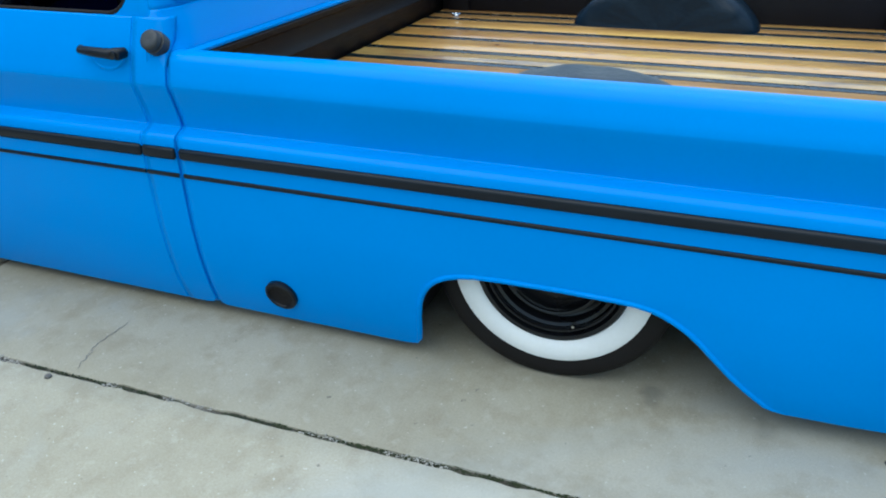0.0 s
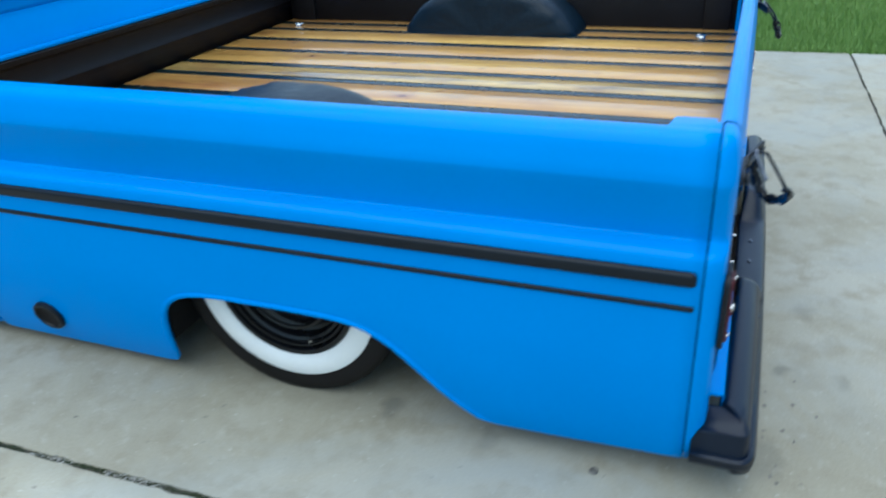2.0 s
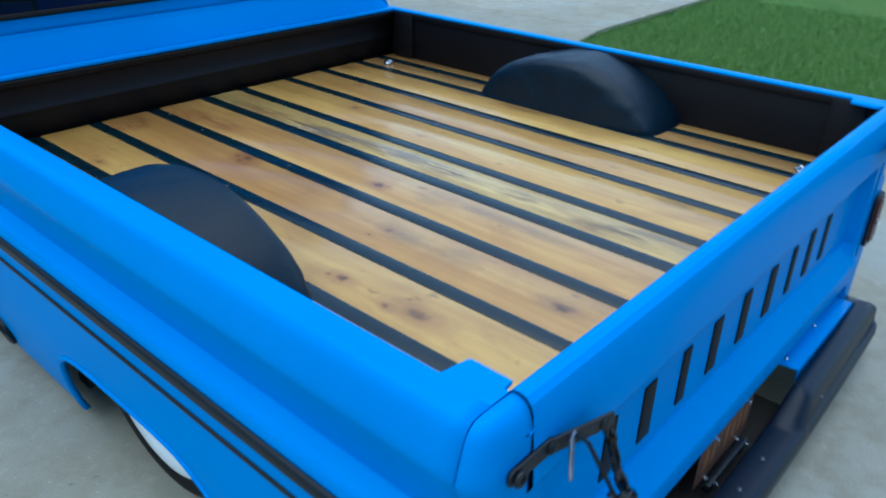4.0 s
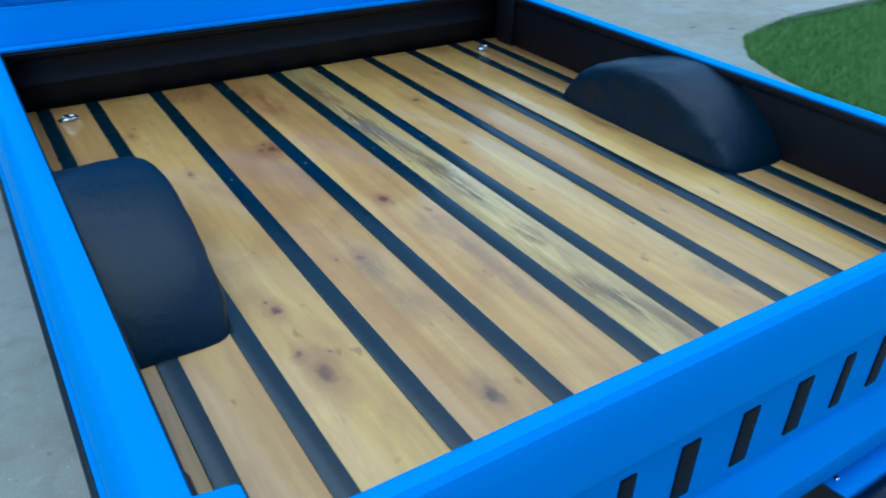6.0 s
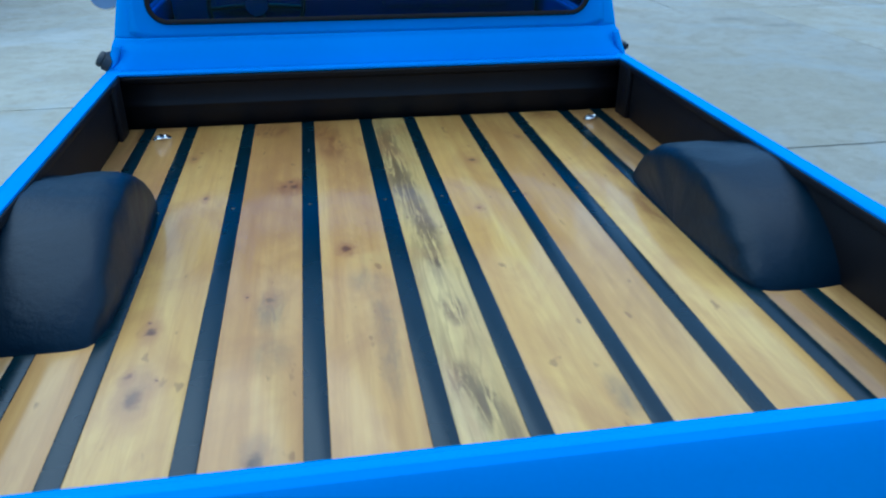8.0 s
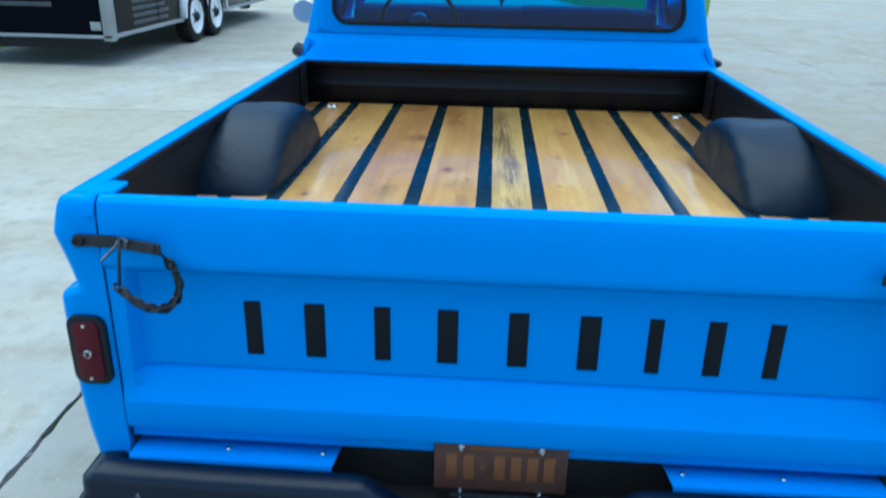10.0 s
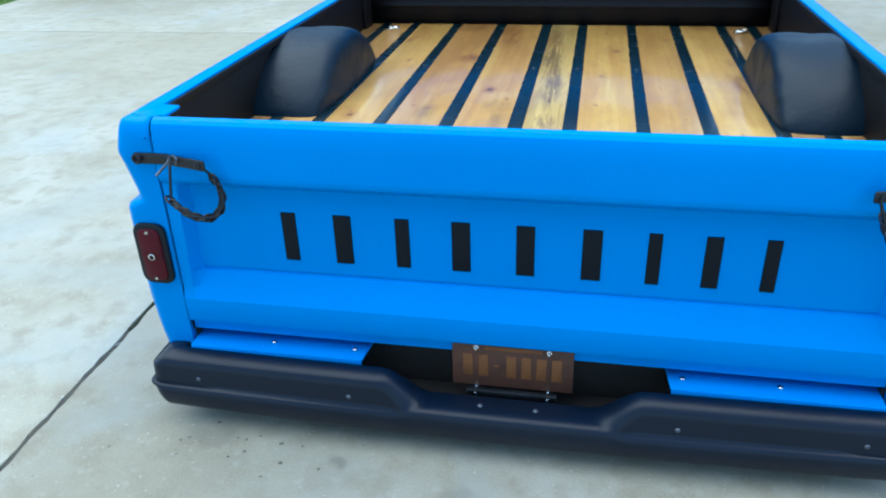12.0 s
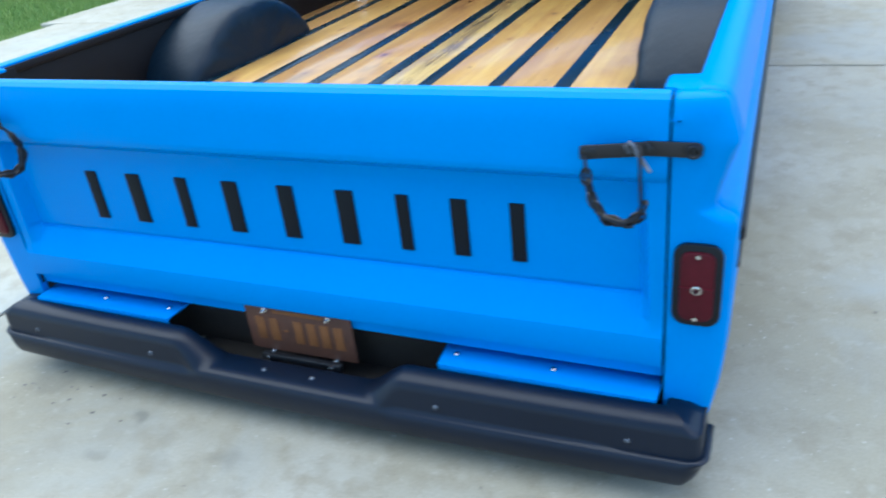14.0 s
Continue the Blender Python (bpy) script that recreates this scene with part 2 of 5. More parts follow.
def wood_material(name, tones, streak, streak_amount, knots=(), rings=0.30, stains=(), thin=False):
    """Lacquered boards: growth lines along y, a tone of its own for each board, knots at their places."""
    m, t, b = nodes_of(name)
    c = t.nodes.new("ShaderNodeTexCoord")
    flat = c.outputs["Object"]
    v = coords(t, (1.0, 0.07, 1.0), True)
    wide = noise_tex(t, v, 6.0, 3.0, 0.5, 1.8)
    fine = noise_tex(t, coords(t, (1.0, 0.03, 1.0), True), 110.0, 4.0, 0.7, 0.3)
    ring = noise_tex(t, coords(t, (1.0, 0.07, 1.0), True), 26.0, 2.0, 0.5, 2.2)
    col = ramp(t, wide, ((0.3, tones[0]), (0.5, tones[1]), (0.72, tones[2])))
    col = mixed(t, ramp(t, ring, ((0.50, (0, 0, 0)), (0.59, (rings, rings, rings)), (0.68, (0, 0, 0)))), col, streak)
    col = mixed(t, ramp(t, fine, ((0.35, (0.10, 0.10, 0.10)), (0.6, (0, 0, 0)))), col, streak)
    blotch = noise_tex(t, coords(t, (1.0, 0.35, 1.0), True), 6.0, 5.0, 0.6, 1.4)
    col = mixed(t, ramp(t, blotch, ((0.46, (0, 0, 0)), (0.74, (streak_amount,) * 3))), col, streak)
    o = t.nodes.new("ShaderNodeObjectInfo")
    col = mixed(t, 0.7, col, ramp(t, o.outputs["Random"], ((0.0, (0.46, 0.45, 0.44)), (0.5, (0.50, 0.50, 0.48)), (1.0, (0.56, 0.56, 0.52)))), "OVERLAY")
    wob = t.nodes.new("ShaderNodeVectorMath")
    wob.operation = "MULTIPLY_ADD"
    n = t.nodes.new("ShaderNodeTexNoise")
    n.inputs["Scale"].default_value = 42.0
    n.inputs["Detail"].default_value = 4.0
    link(t, flat, n.inputs["Vector"])
    link(t, n.outputs["Color"], wob.inputs[0])
    wob.inputs[1].default_value = (0.022, 0.030, 0)
    off = t.nodes.new("ShaderNodeVectorMath")
    off.operation = "SUBTRACT"
    off.inputs[1].default_value = (0.011, 0.015, 0)
    link(t, flat, off.inputs[0])
    link(t, off.outputs[0], wob.inputs[2])
    for x, y, rx, ry, dark in knots:
        mask = spot_mask(t, wob.outputs[0], x, y, rx * 0.95, ry * 0.95)
        halo = spot_mask(t, wob.outputs[0], x, y, rx * 2.2, ry * 3.0)
        h = t.nodes.new("ShaderNodeMath")
        h.operation = "MULTIPLY"
        h.inputs[1].default_value = 0.6
        link(t, halo, h.inputs[0])
        col = mixed(t, h.outputs[0], col, (0.34, 0.15, 0.05))
        k = t.nodes.new("ShaderNodeMath")
        k.operation = "MULTIPLY"
        k.inputs[1].default_value = min(1.0, dark * 1.2)
        link(t, mask, k.inputs[0])
        col = mixed(t, k.outputs[0], col, (0.06, 0.025, 0.012))
    if thin:
        cloudy = ramp(t, noise_tex(t, coords(t, (1.0, 0.075, 1.0)), 62.0, 4.0, 0.7, 0.9), ((0.40, (0, 0, 0)), (0.50, (1, 1, 1))))
    else:
        cloudy = ramp(t, noise_tex(t, coords(t, (1.0, 0.3, 1.0)), 26.0, 5.0, 0.65, 1.2), ((0.34, (0.15, 0.15, 0.15)), (0.60, (1, 1, 1))))
    for x, y, rx, ry, strength, tone in stains:
        k = t.nodes.new("ShaderNodeMath")
        k.operation = "MULTIPLY"
        k.inputs[1].default_value = strength
        link(t, spot_mask(t, wob.outputs[0], x, y, rx, ry), k.inputs[0])
        both = t.nodes.new("ShaderNodeMath")
        both.operation = "MULTIPLY"
        link(t, k.outputs[0], both.inputs[0])
        link(t, cloudy, both.inputs[1])
        col = mixed(t, both.outputs[0], col, tone)
    speck = noise_tex(t, coords(t, (1.0, 0.4, 1.0), True), 38.0, 2.0, 0.4)
    col = mixed(t, ramp(t, speck, ((0.70, (0, 0, 0)), (0.76, (0.5, 0.5, 0.5)))), col, (0.16, 0.07, 0.025))
    wave = t.nodes.new("ShaderNodeTexWave")
    for key, val in (("Scale", 9.0), ("Distortion", 9.0), ("Detail", 3.0), ("Detail Scale", 0.8), ("Detail Roughness", 0.55)):
        wave.inputs[key].default_value = val
    link(t, coords(t, (1.0, 0.10, 1.0), True), wave.inputs["Vector"])
    figure = ramp(t, wave.outputs["Fac"], ((0.35, (0, 0, 0)), (0.9, (0.11, 0.11, 0.11))))
    col = mixed(t, figure, col, streak)
    cloud = noise_tex(t, coords(t, (1.0, 0.5, 1.0), True), 3.2, 4.0, 0.6, 2.2)
    col = mixed(t, ramp(t, cloud, ((0.48, (0, 0, 0)), (0.70, (0.45, 0.45, 0.45)))), col, (0.36, 0.17, 0.05))
    link(t, col, b.inputs["Base Color"])
    b.inputs["Roughness"].default_value = 0.5
    b.inputs["Specular IOR Level"].default_value = 0.25
    b.inputs["Coat Weight"].default_value = 0.85
    b.inputs["Coat Roughness"].default_value = 0.15
    b.inputs["Coat IOR"].default_value = 1.5
    bump(t, b, fine, 0.05, 0.002)
    return m


def glass_material(name, tint, gloss=0.06, ior=1.25):
    m, t, b = nodes_of(name)
    out = t.nodes["Material Output"]
    clear = t.nodes.new("ShaderNodeBsdfTransparent")
    clear.inputs["Color"].default_value = (*tint, 1)
    shine = t.nodes.new("ShaderNodeBsdfGlossy")
    shine.inputs["Roughness"].default_value = gloss
    fres = t.nodes.new("ShaderNodeFresnel")
    fres.inputs["IOR"].default_value = ior
    mix = t.nodes.new("ShaderNodeMixShader")
    link(t, fres.outputs[0], mix.inputs[0])
    link(t, clear.outputs[0], mix.inputs[1])
    link(t, shine.outputs[0], mix.inputs[2])
    link(t, mix.outputs[0], out.inputs["Surface"])
    t.nodes.remove(b)
    return m


# oil drips soaked into the concrete: place, half sizes, depth of tone
DRIPS = ((-0.88, 0.735, 0.07, 0.06, 0.5), (-0.914, 0.456, 0.05, 0.04, 0.35), (-0.78, -0.17, 0.12, 0.06, 0.3), (-0.42, -0.22, 0.05, 0.035, 0.45), (-0.43, -0.36, 0.05, 0.04, 0.3),
         (-0.10, -0.28, 0.07, 0.05, 0.3), (-1.7, 1.2, 0.3, 0.12, 0.15), (1.3, -0.9, 0.25, 0.2, 0.25), (1.6, 0.4, 0.2, 0.35, 0.25), (-2.2, 0.3, 0.35, 0.2, 0.2),
         (4.16, 7.0, 0.30, 0.10, 0.4), (4.55, 6.6, 0.34, 0.09, 0.4))
GRASS = grass_material()
# Slab tones hold the ground light: brighter left and far, dimmer right
CONCRETE, CONCRETE_LEFT = concrete_material("driveway concrete", (0.84, 0.862, 0.862)), concrete_material("paler driveway concrete", (1.0, 1.03, 1.03))
CONCRETE_FAR = concrete_material("palest driveway concrete", (1.06, 1.10, 1.12))
KNOTS = ((-0.345, 1.390, 0.012, 0.018, 0.8), (-0.318, 1.385, 0.018, 0.028, 0.8), (-0.325, 1.422, 0.009, 0.012, 0.7), (-0.190, 0.962, 0.017, 0.022, 0.9), (-0.597, 0.650, 0.015, 0.022, 0.95),
         (-0.607, 0.686, 0.005, 0.006, 0.9), (-0.612, 0.500, 0.010, 0.014, 0.95), (-0.592, 0.430, 0.024, 0.046, 0.75), (-0.560, 0.480, 0.005, 0.007, 0.7), (-0.372, 0.233, 0.018, 0.034, 0.85),
         (0.240, 1.527, 0.015, 0.017, 0.8), (-0.563, 1.335, 0.009, 0.017, 0.5), (-0.634, 1.668, 0.012, 0.020, 0.5), (0.443, 1.727, 0.011, 0.013, 0.5), (0.185, 1.156, 0.009, 0.011, 0.5),
         (-0.365, 0.739, 0.014, 0.020, 0.55), (-0.412, 0.760, 0.006, 0.008, 0.8))
REDDISH, GREYISH, HONEY = (0.20, 0.062, 0.018), (0.20, 0.130, 0.062), (0.55, 0.36, 0.11)
AMBER = (0.34, 0.155, 0.038)
STAINS = ((-0.40, 1.92, 0.09, 0.10, 0.85, REDDISH), (-0.21, 1.85, 0.07, 0.15, 0.85, REDDISH), (-0.19, 1.70, 0.07, 0.13, 0.8, REDDISH), (-0.33, 1.385, 0.08, 0.10, 0.65, REDDISH),
          (-0.10, 1.76, 0.03, 0.07, 0.45, REDDISH), (0.60, 1.96, 0.07, 0.07, 0.6, REDDISH), (0.655, 1.08, 0.05, 0.20, 0.7, REDDISH), (-0.34, 1.72, 0.10, 0.22, 0.5, AMBER), (-0.17, 1.50, 0.09, 0.30, 0.5, AMBER), (0.21, 1.86, 0.10, 0.16, 0.45, AMBER), (0.40, 1.80, 0.09, 0.20, 0.45, AMBER), (-0.58, 1.80, 0.09, 0.18, 0.4, AMBER), (0.65, 1.38, 0.03, 0.09, 0.45, REDDISH),
          (-0.19, 0.96, 0.035, 0.06, 0.5, REDDISH), (-0.12, 0.90, 0.07, 0.05, 0.6, HONEY), (-0.36, 0.70, 0.045, 0.12, 0.65, GREYISH), (-0.36, 0.53, 0.06, 0.09, 0.45, GREYISH),
          (-0.13, 0.55, 0.035, 0.28, 0.6, GREYISH), (-0.15, 0.80, 0.06, 0.08, 0.45, GREYISH), (0.27, 0.31, 0.035, 0.09, 0.65, GREYISH), (-0.37, 0.25, 0.05, 0.08, 0.45, GREYISH), (-0.595, 0.46, 0.05, 0.11, 0.35, GREYISH))
SPALT = (0.125, 0.074, 0.025)
SPALTS = ((-0.015, 1.72, 0.055, 0.34, 0.8, SPALT), (-0.005, 1.40, 0.055, 0.36, 0.85, SPALT), (0.020, 1.05, 0.045, 0.36, 0.8, SPALT), (0.022, 0.86, 0.020, 0.05, 0.9, SPALT), (0.022, 0.64, 0.035, 0.09, 0.8, SPALT),
          (-0.008, 0.40, 0.045, 0.08, 0.75, SPALT), (0.022, 0.32, 0.035, 0.10, 0.85, SPALT), (0.05, 0.22, 0.03, 0.12, 0.6, SPALT))
PALE_WOOD = wood_material("pale lacquered board", ((0.47, 0.252, 0.056), (0.58, 0.342, 0.086), (0.65, 0.422, 0.120)), (0.34, 0.165, 0.040), 0.45, KNOTS, 0.17, STAINS)
TAN_WOOD = wood_material("tan lacquered board", ((0.42, 0.210, 0.050), (0.52, 0.286, 0.075), (0.59, 0.358, 0.103)), (0.29, 0.130, 0.036), 0.5, KNOTS, 0.16, STAINS)
BROWN_WOOD = wood_material("brown lacquered board", ((0.24, 0.125, 0.035), (0.34, 0.19, 0.055), (0.42, 0.255, 0.080)), (0.16, 0.075, 0.025), 0.6, KNOTS, 0.18)
SPALTED = wood_material("spalted yellow board", ((0.49, 0.295, 0.075), (0.60, 0.40, 0.115), (0.66, 0.47, 0.155)), (0.20, 0.11, 0.030), 0.35, rings=0.35, stains=SPALTS, thin=True)
GLASS = glass_material("tinted cab glass", (0.035, 0.42, 0.95), ior=1.38)
WINDSHIELD = glass_material("clear windshield glass", (0.72, 0.90, 0.93))
SIDE_GLASS = glass_material("dark side glass", (0.10, 0.13, 0.18))


# ---- mesh helpers ----
def thing(name, place, label, category, group="", kind=""):
    e = new(name)
    e.location = place
    e.empty_display_size = 0.2
    return tagged(e, label, category, group, kind)


def part(name, bm, material, parent=None, label="", smooth=True, thick=0.0, angle=40):
    me = bpy.data.meshes.new(name)
    bm.to_mesh(me)
    bm.free()
    me.materials.append(material)
    if smooth:
        me.polygons.foreach_set("use_smooth", [True] * len(me.polygons))
        me.set_sharp_from_angle(angle=radians(angle))
    ob = new(name, me)
    if parent:
        ob.parent = parent
        ob.matrix_parent_inverse = Matrix.Translation(-parent.location)
    if thick:
        s = ob.modifiers.new("thickness", "SOLIDIFY")
        s.thickness, s.offset = thick, -1
    if label:
        ob["label"] = label
    return ob


def piece(name, mesh, parent, m):
    """One of many alike pieces on shared mesh data."""
    ob = new(name, mesh)
    ob.parent = parent
    ob.matrix_parent_inverse = Matrix.Translation(-parent.location)
    ob.matrix_basis = m
    return ob


def shared(name, bm, material, smooth=True):
    me = bpy.data.meshes.new(name)
    bm.to_mesh(me)
    bm.free()
    me.materials.append(material)
    if smooth:
        me.polygons.foreach_set("use_smooth", [True] * len(me.polygons))
        me.set_sharp_from_angle(angle=radians(40))
    return me


def sheet(rows, out=None, loop=False, bm=None):
    """A skin through rows of points; out: a direction its front mostly faces."""
    bm = bm or bmesh.new()
    vs = [[bm.verts.new(p) for p in r] for r in rows]
    fs = []
    for a, b in zip(vs, vs[1:]):
        n = len(a)
        for i in range(n if loop else n - 1):
            j = (i + 1) % n
            fs.append(bm.faces.new((a[i], a[j], b[j], b[i])))
    if out is not None:
        bm.normal_update()
        if sum((f.normal.dot(Vector(out)) * f.calc_area() for f in fs)) < 0:
            bmesh.ops.reverse_faces(bm, faces=fs)
    return bm


def box(x0, x1, y0, y1, z0, z1, bevel=0.0, seg=2, bm=None):
    own = bmesh.new()
    bmesh.ops.create_cube(own, size=1.0, matrix=Matrix.LocRotScale(((x0 + x1) / 2, (y0 + y1) / 2, (z0 + z1) / 2), None, (abs(x1 - x0), abs(y1 - y0), abs(z1 - z0))))
    if bevel:
        bmesh.ops.bevel(own, geom=own.edges[:], offset=bevel, segments=seg, affect="EDGES", profile=0.5)
    if bm is None:
        return own
    me = bpy.data.meshes.new("join")
    own.to_mesh(me)
    own.free()
    bm.from_mesh(me)
    bpy.data.meshes.remove(me)
    return bm


def tube(points, radius, sides=8, closed=False, bm=None):
    """A round bar along points; radius: one number or one for each point."""
    bm = bm or bmesh.new()
    pts = [Vector(p) for p in points]
    n = len(pts)
    rings, up = [], None
    for i, p in enumerate(pts):
        a, b = pts[(i - 1) % n if closed else max(i - 1, 0)], pts[(i + 1) % n if closed else min(i + 1, n - 1)]
        d = (b - a).normalized()
        if up is None:
            up = d.orthogonal().normalized()
        up = (up - d * up.dot(d)).normalized()
        w = d.cross(up)
        r = radius[i] if isinstance(radius, (list, tuple)) else radius
        rings.append([bm.verts.new(p + (up * math.cos(k) + w * math.sin(k)) * r) for k in [2 * math.pi * j / sides for j in range(sides)]])
    for i in range(n if closed else n - 1):
        a, b = rings[i], rings[(i + 1) % n]
        for j in range(sides):
            bm.faces.new((a[j], a[(j + 1) % sides], b[(j + 1) % sides], b[j]))
    if not closed:
        bm.faces.new(rings[0][::-1])
        bm.faces.new(rings[-1])
    bmesh.ops.recalc_face_normals(bm, faces=bm.faces[:])
    return bm


def turned(profile, centre, axis="x", sides=48, side=1.0, closed=False):
    """A body of revolution: profile of (along, radius) about an axis through centre."""
    rows = []
    for along, r in profile:
        row = []
        for k in range(sides):
            a = 2 * math.pi * k / sides
            u, w = r * math.cos(a), r * math.sin(a)
            off = {"x": (along * side, u, w), "y": (u, along * side, w), "z": (u, w, along * side)}[axis]
            row.append(Vector(centre) + Vector(off))
        rows.append(row)
    if closed:
        rows.append(rows[0])
    bm = sheet(rows, loop=True)
    bmesh.ops.remove_doubles(bm, verts=bm.verts[:], dist=1e-5)
    bmesh.ops.recalc_face_normals(bm, faces=bm.faces[:])
    return bm


def outline_plate(pts, axis, at, thick, bevel=0.002):
    """A flat plate with an outline in the two other axes (in x, y, z order), from at to at + thick."""
    bm = bmesh.new()
    k = "xyz".index(axis)
    vs = []
    for p in pts:
        q = list(p)
        q.insert(k, at)
        vs.append(bm.verts.new(q))
    f = bm.faces.new(vs)
    r = bmesh.ops.extrude_face_region(bm, geom=[f])
    d = [0, 0, 0]
    d[k] = thick
    bmesh.ops.translate(bm, vec=d, verts=[v for v in r["geom"] if isinstance(v, bmesh.types.BMVert)])
    bmesh.ops.recalc_face_normals(bm, faces=bm.faces[:])
    if bevel:
        bmesh.ops.bevel(bm, geom=bm.edges[:], offset=bevel, segments=2, affect="EDGES", profile=0.5)
    return bm


def round_rect(cx, cy, w, h, r, n=5):
    out = []
    for sx, sy, a0 in ((1, 1, 0), (-1, 1, 90), (-1, -1, 180), (1, -1, 270)):
        for k in range(n + 1):
            a = radians(a0 + 90 * k / n)
            out.append((cx + sx * (w / 2 - r) + r * math.cos(a), cy + sy * (h / 2 - r) + r * math.sin(a)))
    return out


def curve(points, x):
    """Straight lines between (x, value) points in order of x."""
    return float(np.interp(x, [p[0] for p in points], [p[1] for p in points]))


def smooth01(v):
    v = min(max(v, 0.0), 1.0)
    return v * v * (3 - 2 * v)


def bolt_mesh(name, r, h, material):
    bm = turned([(0, r), (h * 0.4, r), (h * 0.8, r * 0.75), (h, r * 0.3), (h, 0.0005)], (0, 0, 0), "z", 10)
    return shared(name, bm, material)


# ---- ground ----
def flat_region(name, outline, z, material, label, category, depth=0.0):
    bm = bmesh.new()
    f = bm.faces.new([bm.verts.new((x, y, z)) for x, y in outline])
    bm.normal_update()
    if f.normal.z < 0:
        f.normal_flip()
    if depth:
        r = bmesh.ops.extrude_face_region(bm, geom=[f])
        bmesh.ops.translate(bm, vec=(0, 0, -depth), verts=[v for v in r["geom"] if isinstance(v, bmesh.types.BMVert)])
        bmesh.ops.recalc_face_normals(bm, faces=bm.faces[:])
    bmesh.ops.triangulate(bm, faces=[f for f in bm.faces if len(f.verts) > 4])
    return tagged(part(name, bm, material, smooth=False), label, category, kind="structure")


tagged(part("ground", sheet([[(x, y, -0.035) for x in (-900, -60, -20, 0, 20, 60, 900)] for y in (-900, -60, -20, 0, 20, 60, 900)], (0, 0, 1)), GRASS, smooth=False),
       "green mown lawn and rough grass around the driveway", "lawn", kind="structure")
bed_of_joints = flat_region("joint_bed", [(-5.50, -9), (3.44, -9), (3.17, 3.1), (14.8, 3.42), (14.6, 14.9), (-5.95, 14.4)], -0.006, JOINT,
                            "dark dirt and moss in the driveway joints", "joint filling")
driveway = thing("driveway", (0, 0, 0), "pale stained concrete driveway of large slabs with dark joints", "driveway", kind="structure")
GAP = 0.0065


edge_rnd = random.Random(31)
SKEW = 0.021


def askew(x, y):
    """A place on the driveway, whose joints lie a little askew to the truck."""
    return x - SKEW * y, y + SKEW * x


def slab(outline):
    """A slab of the driveway, its worn edges rounded into the joint."""
    bm = bmesh.new()
    worn = []
    outline = [askew(*p) for p in outline]
    for a, b in zip(outline, outline[1:] + outline[:1]):
        n = max(1, int(math.dist(a, b) / 0.04)) if min(a[1], b[1]) < 8 else 1
        for k in range(n):
            j = 0.0024 if k else 0.0
            worn.append((a[0] + (b[0] - a[0]) * k / n + edge_rnd.gauss(0, j), a[1] + (b[1] - a[1]) * k / n + edge_rnd.gauss(0, j)))
    outline = worn
    f = bm.faces.new([bm.verts.new((x, y, 0)) for x, y in outline])
    bm.normal_update()
    if f.normal.z < 0:
        f.normal_flip()
    r = bmesh.ops.extrude_face_region(bm, geom=[f])
    top = [g for g in r["geom"] if isinstance(g, bmesh.types.BMFace)]
    bmesh.ops.translate(bm, vec=(0, 0, -0.03), verts=f.verts[:])
    bmesh.ops.recalc_face_normals(bm, faces=bm.faces[:])
    bmesh.ops.bevel(bm, geom=[e for t in top for e in t.edges], offset=0.003, segments=2, affect="EDGES", profile=0.5)
    cx, cy = (sum(p[k] for p in outline) / len(outline) for k in (0, 1))
    part("slab", bm, CONCRETE if cx > -1.3 else CONCRETE_FAR if cy > 4.6 else CONCRETE_LEFT, driveway)


def slab_box(x0, x1, y0, y1):
    a, b = (0.007 if abs(x + 1.287) < 0.001 else GAP for x in (x0, x1))
    slab([(x0 + a, y0 + GAP), (x1 - b, y0 + GAP), (x1 - b, y1 - GAP), (x0 + a, y1 - GAP)])


for y0, y1 in ((-9, -6.2), (-6.2, -2.4), (-2.4, 4.62), (4.62, 7.5), (7.5, 11.0), (11.0, 14.5)):
    slab_box(-5.7 if y1 < 5 else -5.95, -1.287, y0, y1)
for y0, y1 in ((-9, -6.2), (-6.2, -3.6), (-3.6, -0.73), (-0.73, 3.05)):
    slab_box(-1.287, 3.29, y0, y1)
slab([(-1.28, 3.064), (3.29, 3.064), (3.29, 1.9), (3.40, 2.24), (3.55, 2.54), (3.70, 2.69), (3.96, 2.91), (4.7, 3.09), (4.9, 3.10), (4.9, 7.5), (-1.28, 7.5)])
for x0, x1 in ((4.9, 9.5), (9.5, 15.0)):
    slab_box(x0, x1, 3.11, 7.5)
for x0, x1 in ((-1.287, 4.0), (4.0, 9.5), (9.5, 15.0)):
    slab_box(x0, x1, 7.5, 11.0)
    slab_box(x0, x1, 11.0, 14.5)
slab([(-5.5, 14.514), (3.05, 14.514), (2.5, 16.1), (1.85, 18.6), (1.5, 21.4), (1.55, 26.8), (-6.4, 27.0), (-5.2, 23.0), (-5.7, 21.0), (-5.6, 18.5)])
slab([(4.5, 14.514), (15.0, 14.514), (15.0, 21.2), (13.3, 21.7), (10.6, 22.2), (8.3, 21.6), (6.3, 20.7), (5.4, 17.6), (5.0, 16.2)])
flat_region("sidewalk", [(-60, 26.4), (-7, 26.9), (0.95, 26.9), (8, 28.0), (18, 28.2), (60, 26.5), (60, 27.6), (18, 29.3), (8, 29.1), (0, 28.1), (-60, 27.5)], 0.0, SIDEWALK,
            "long pale concrete sidewalk crossing the far grass", "sidewalk", 0.05)

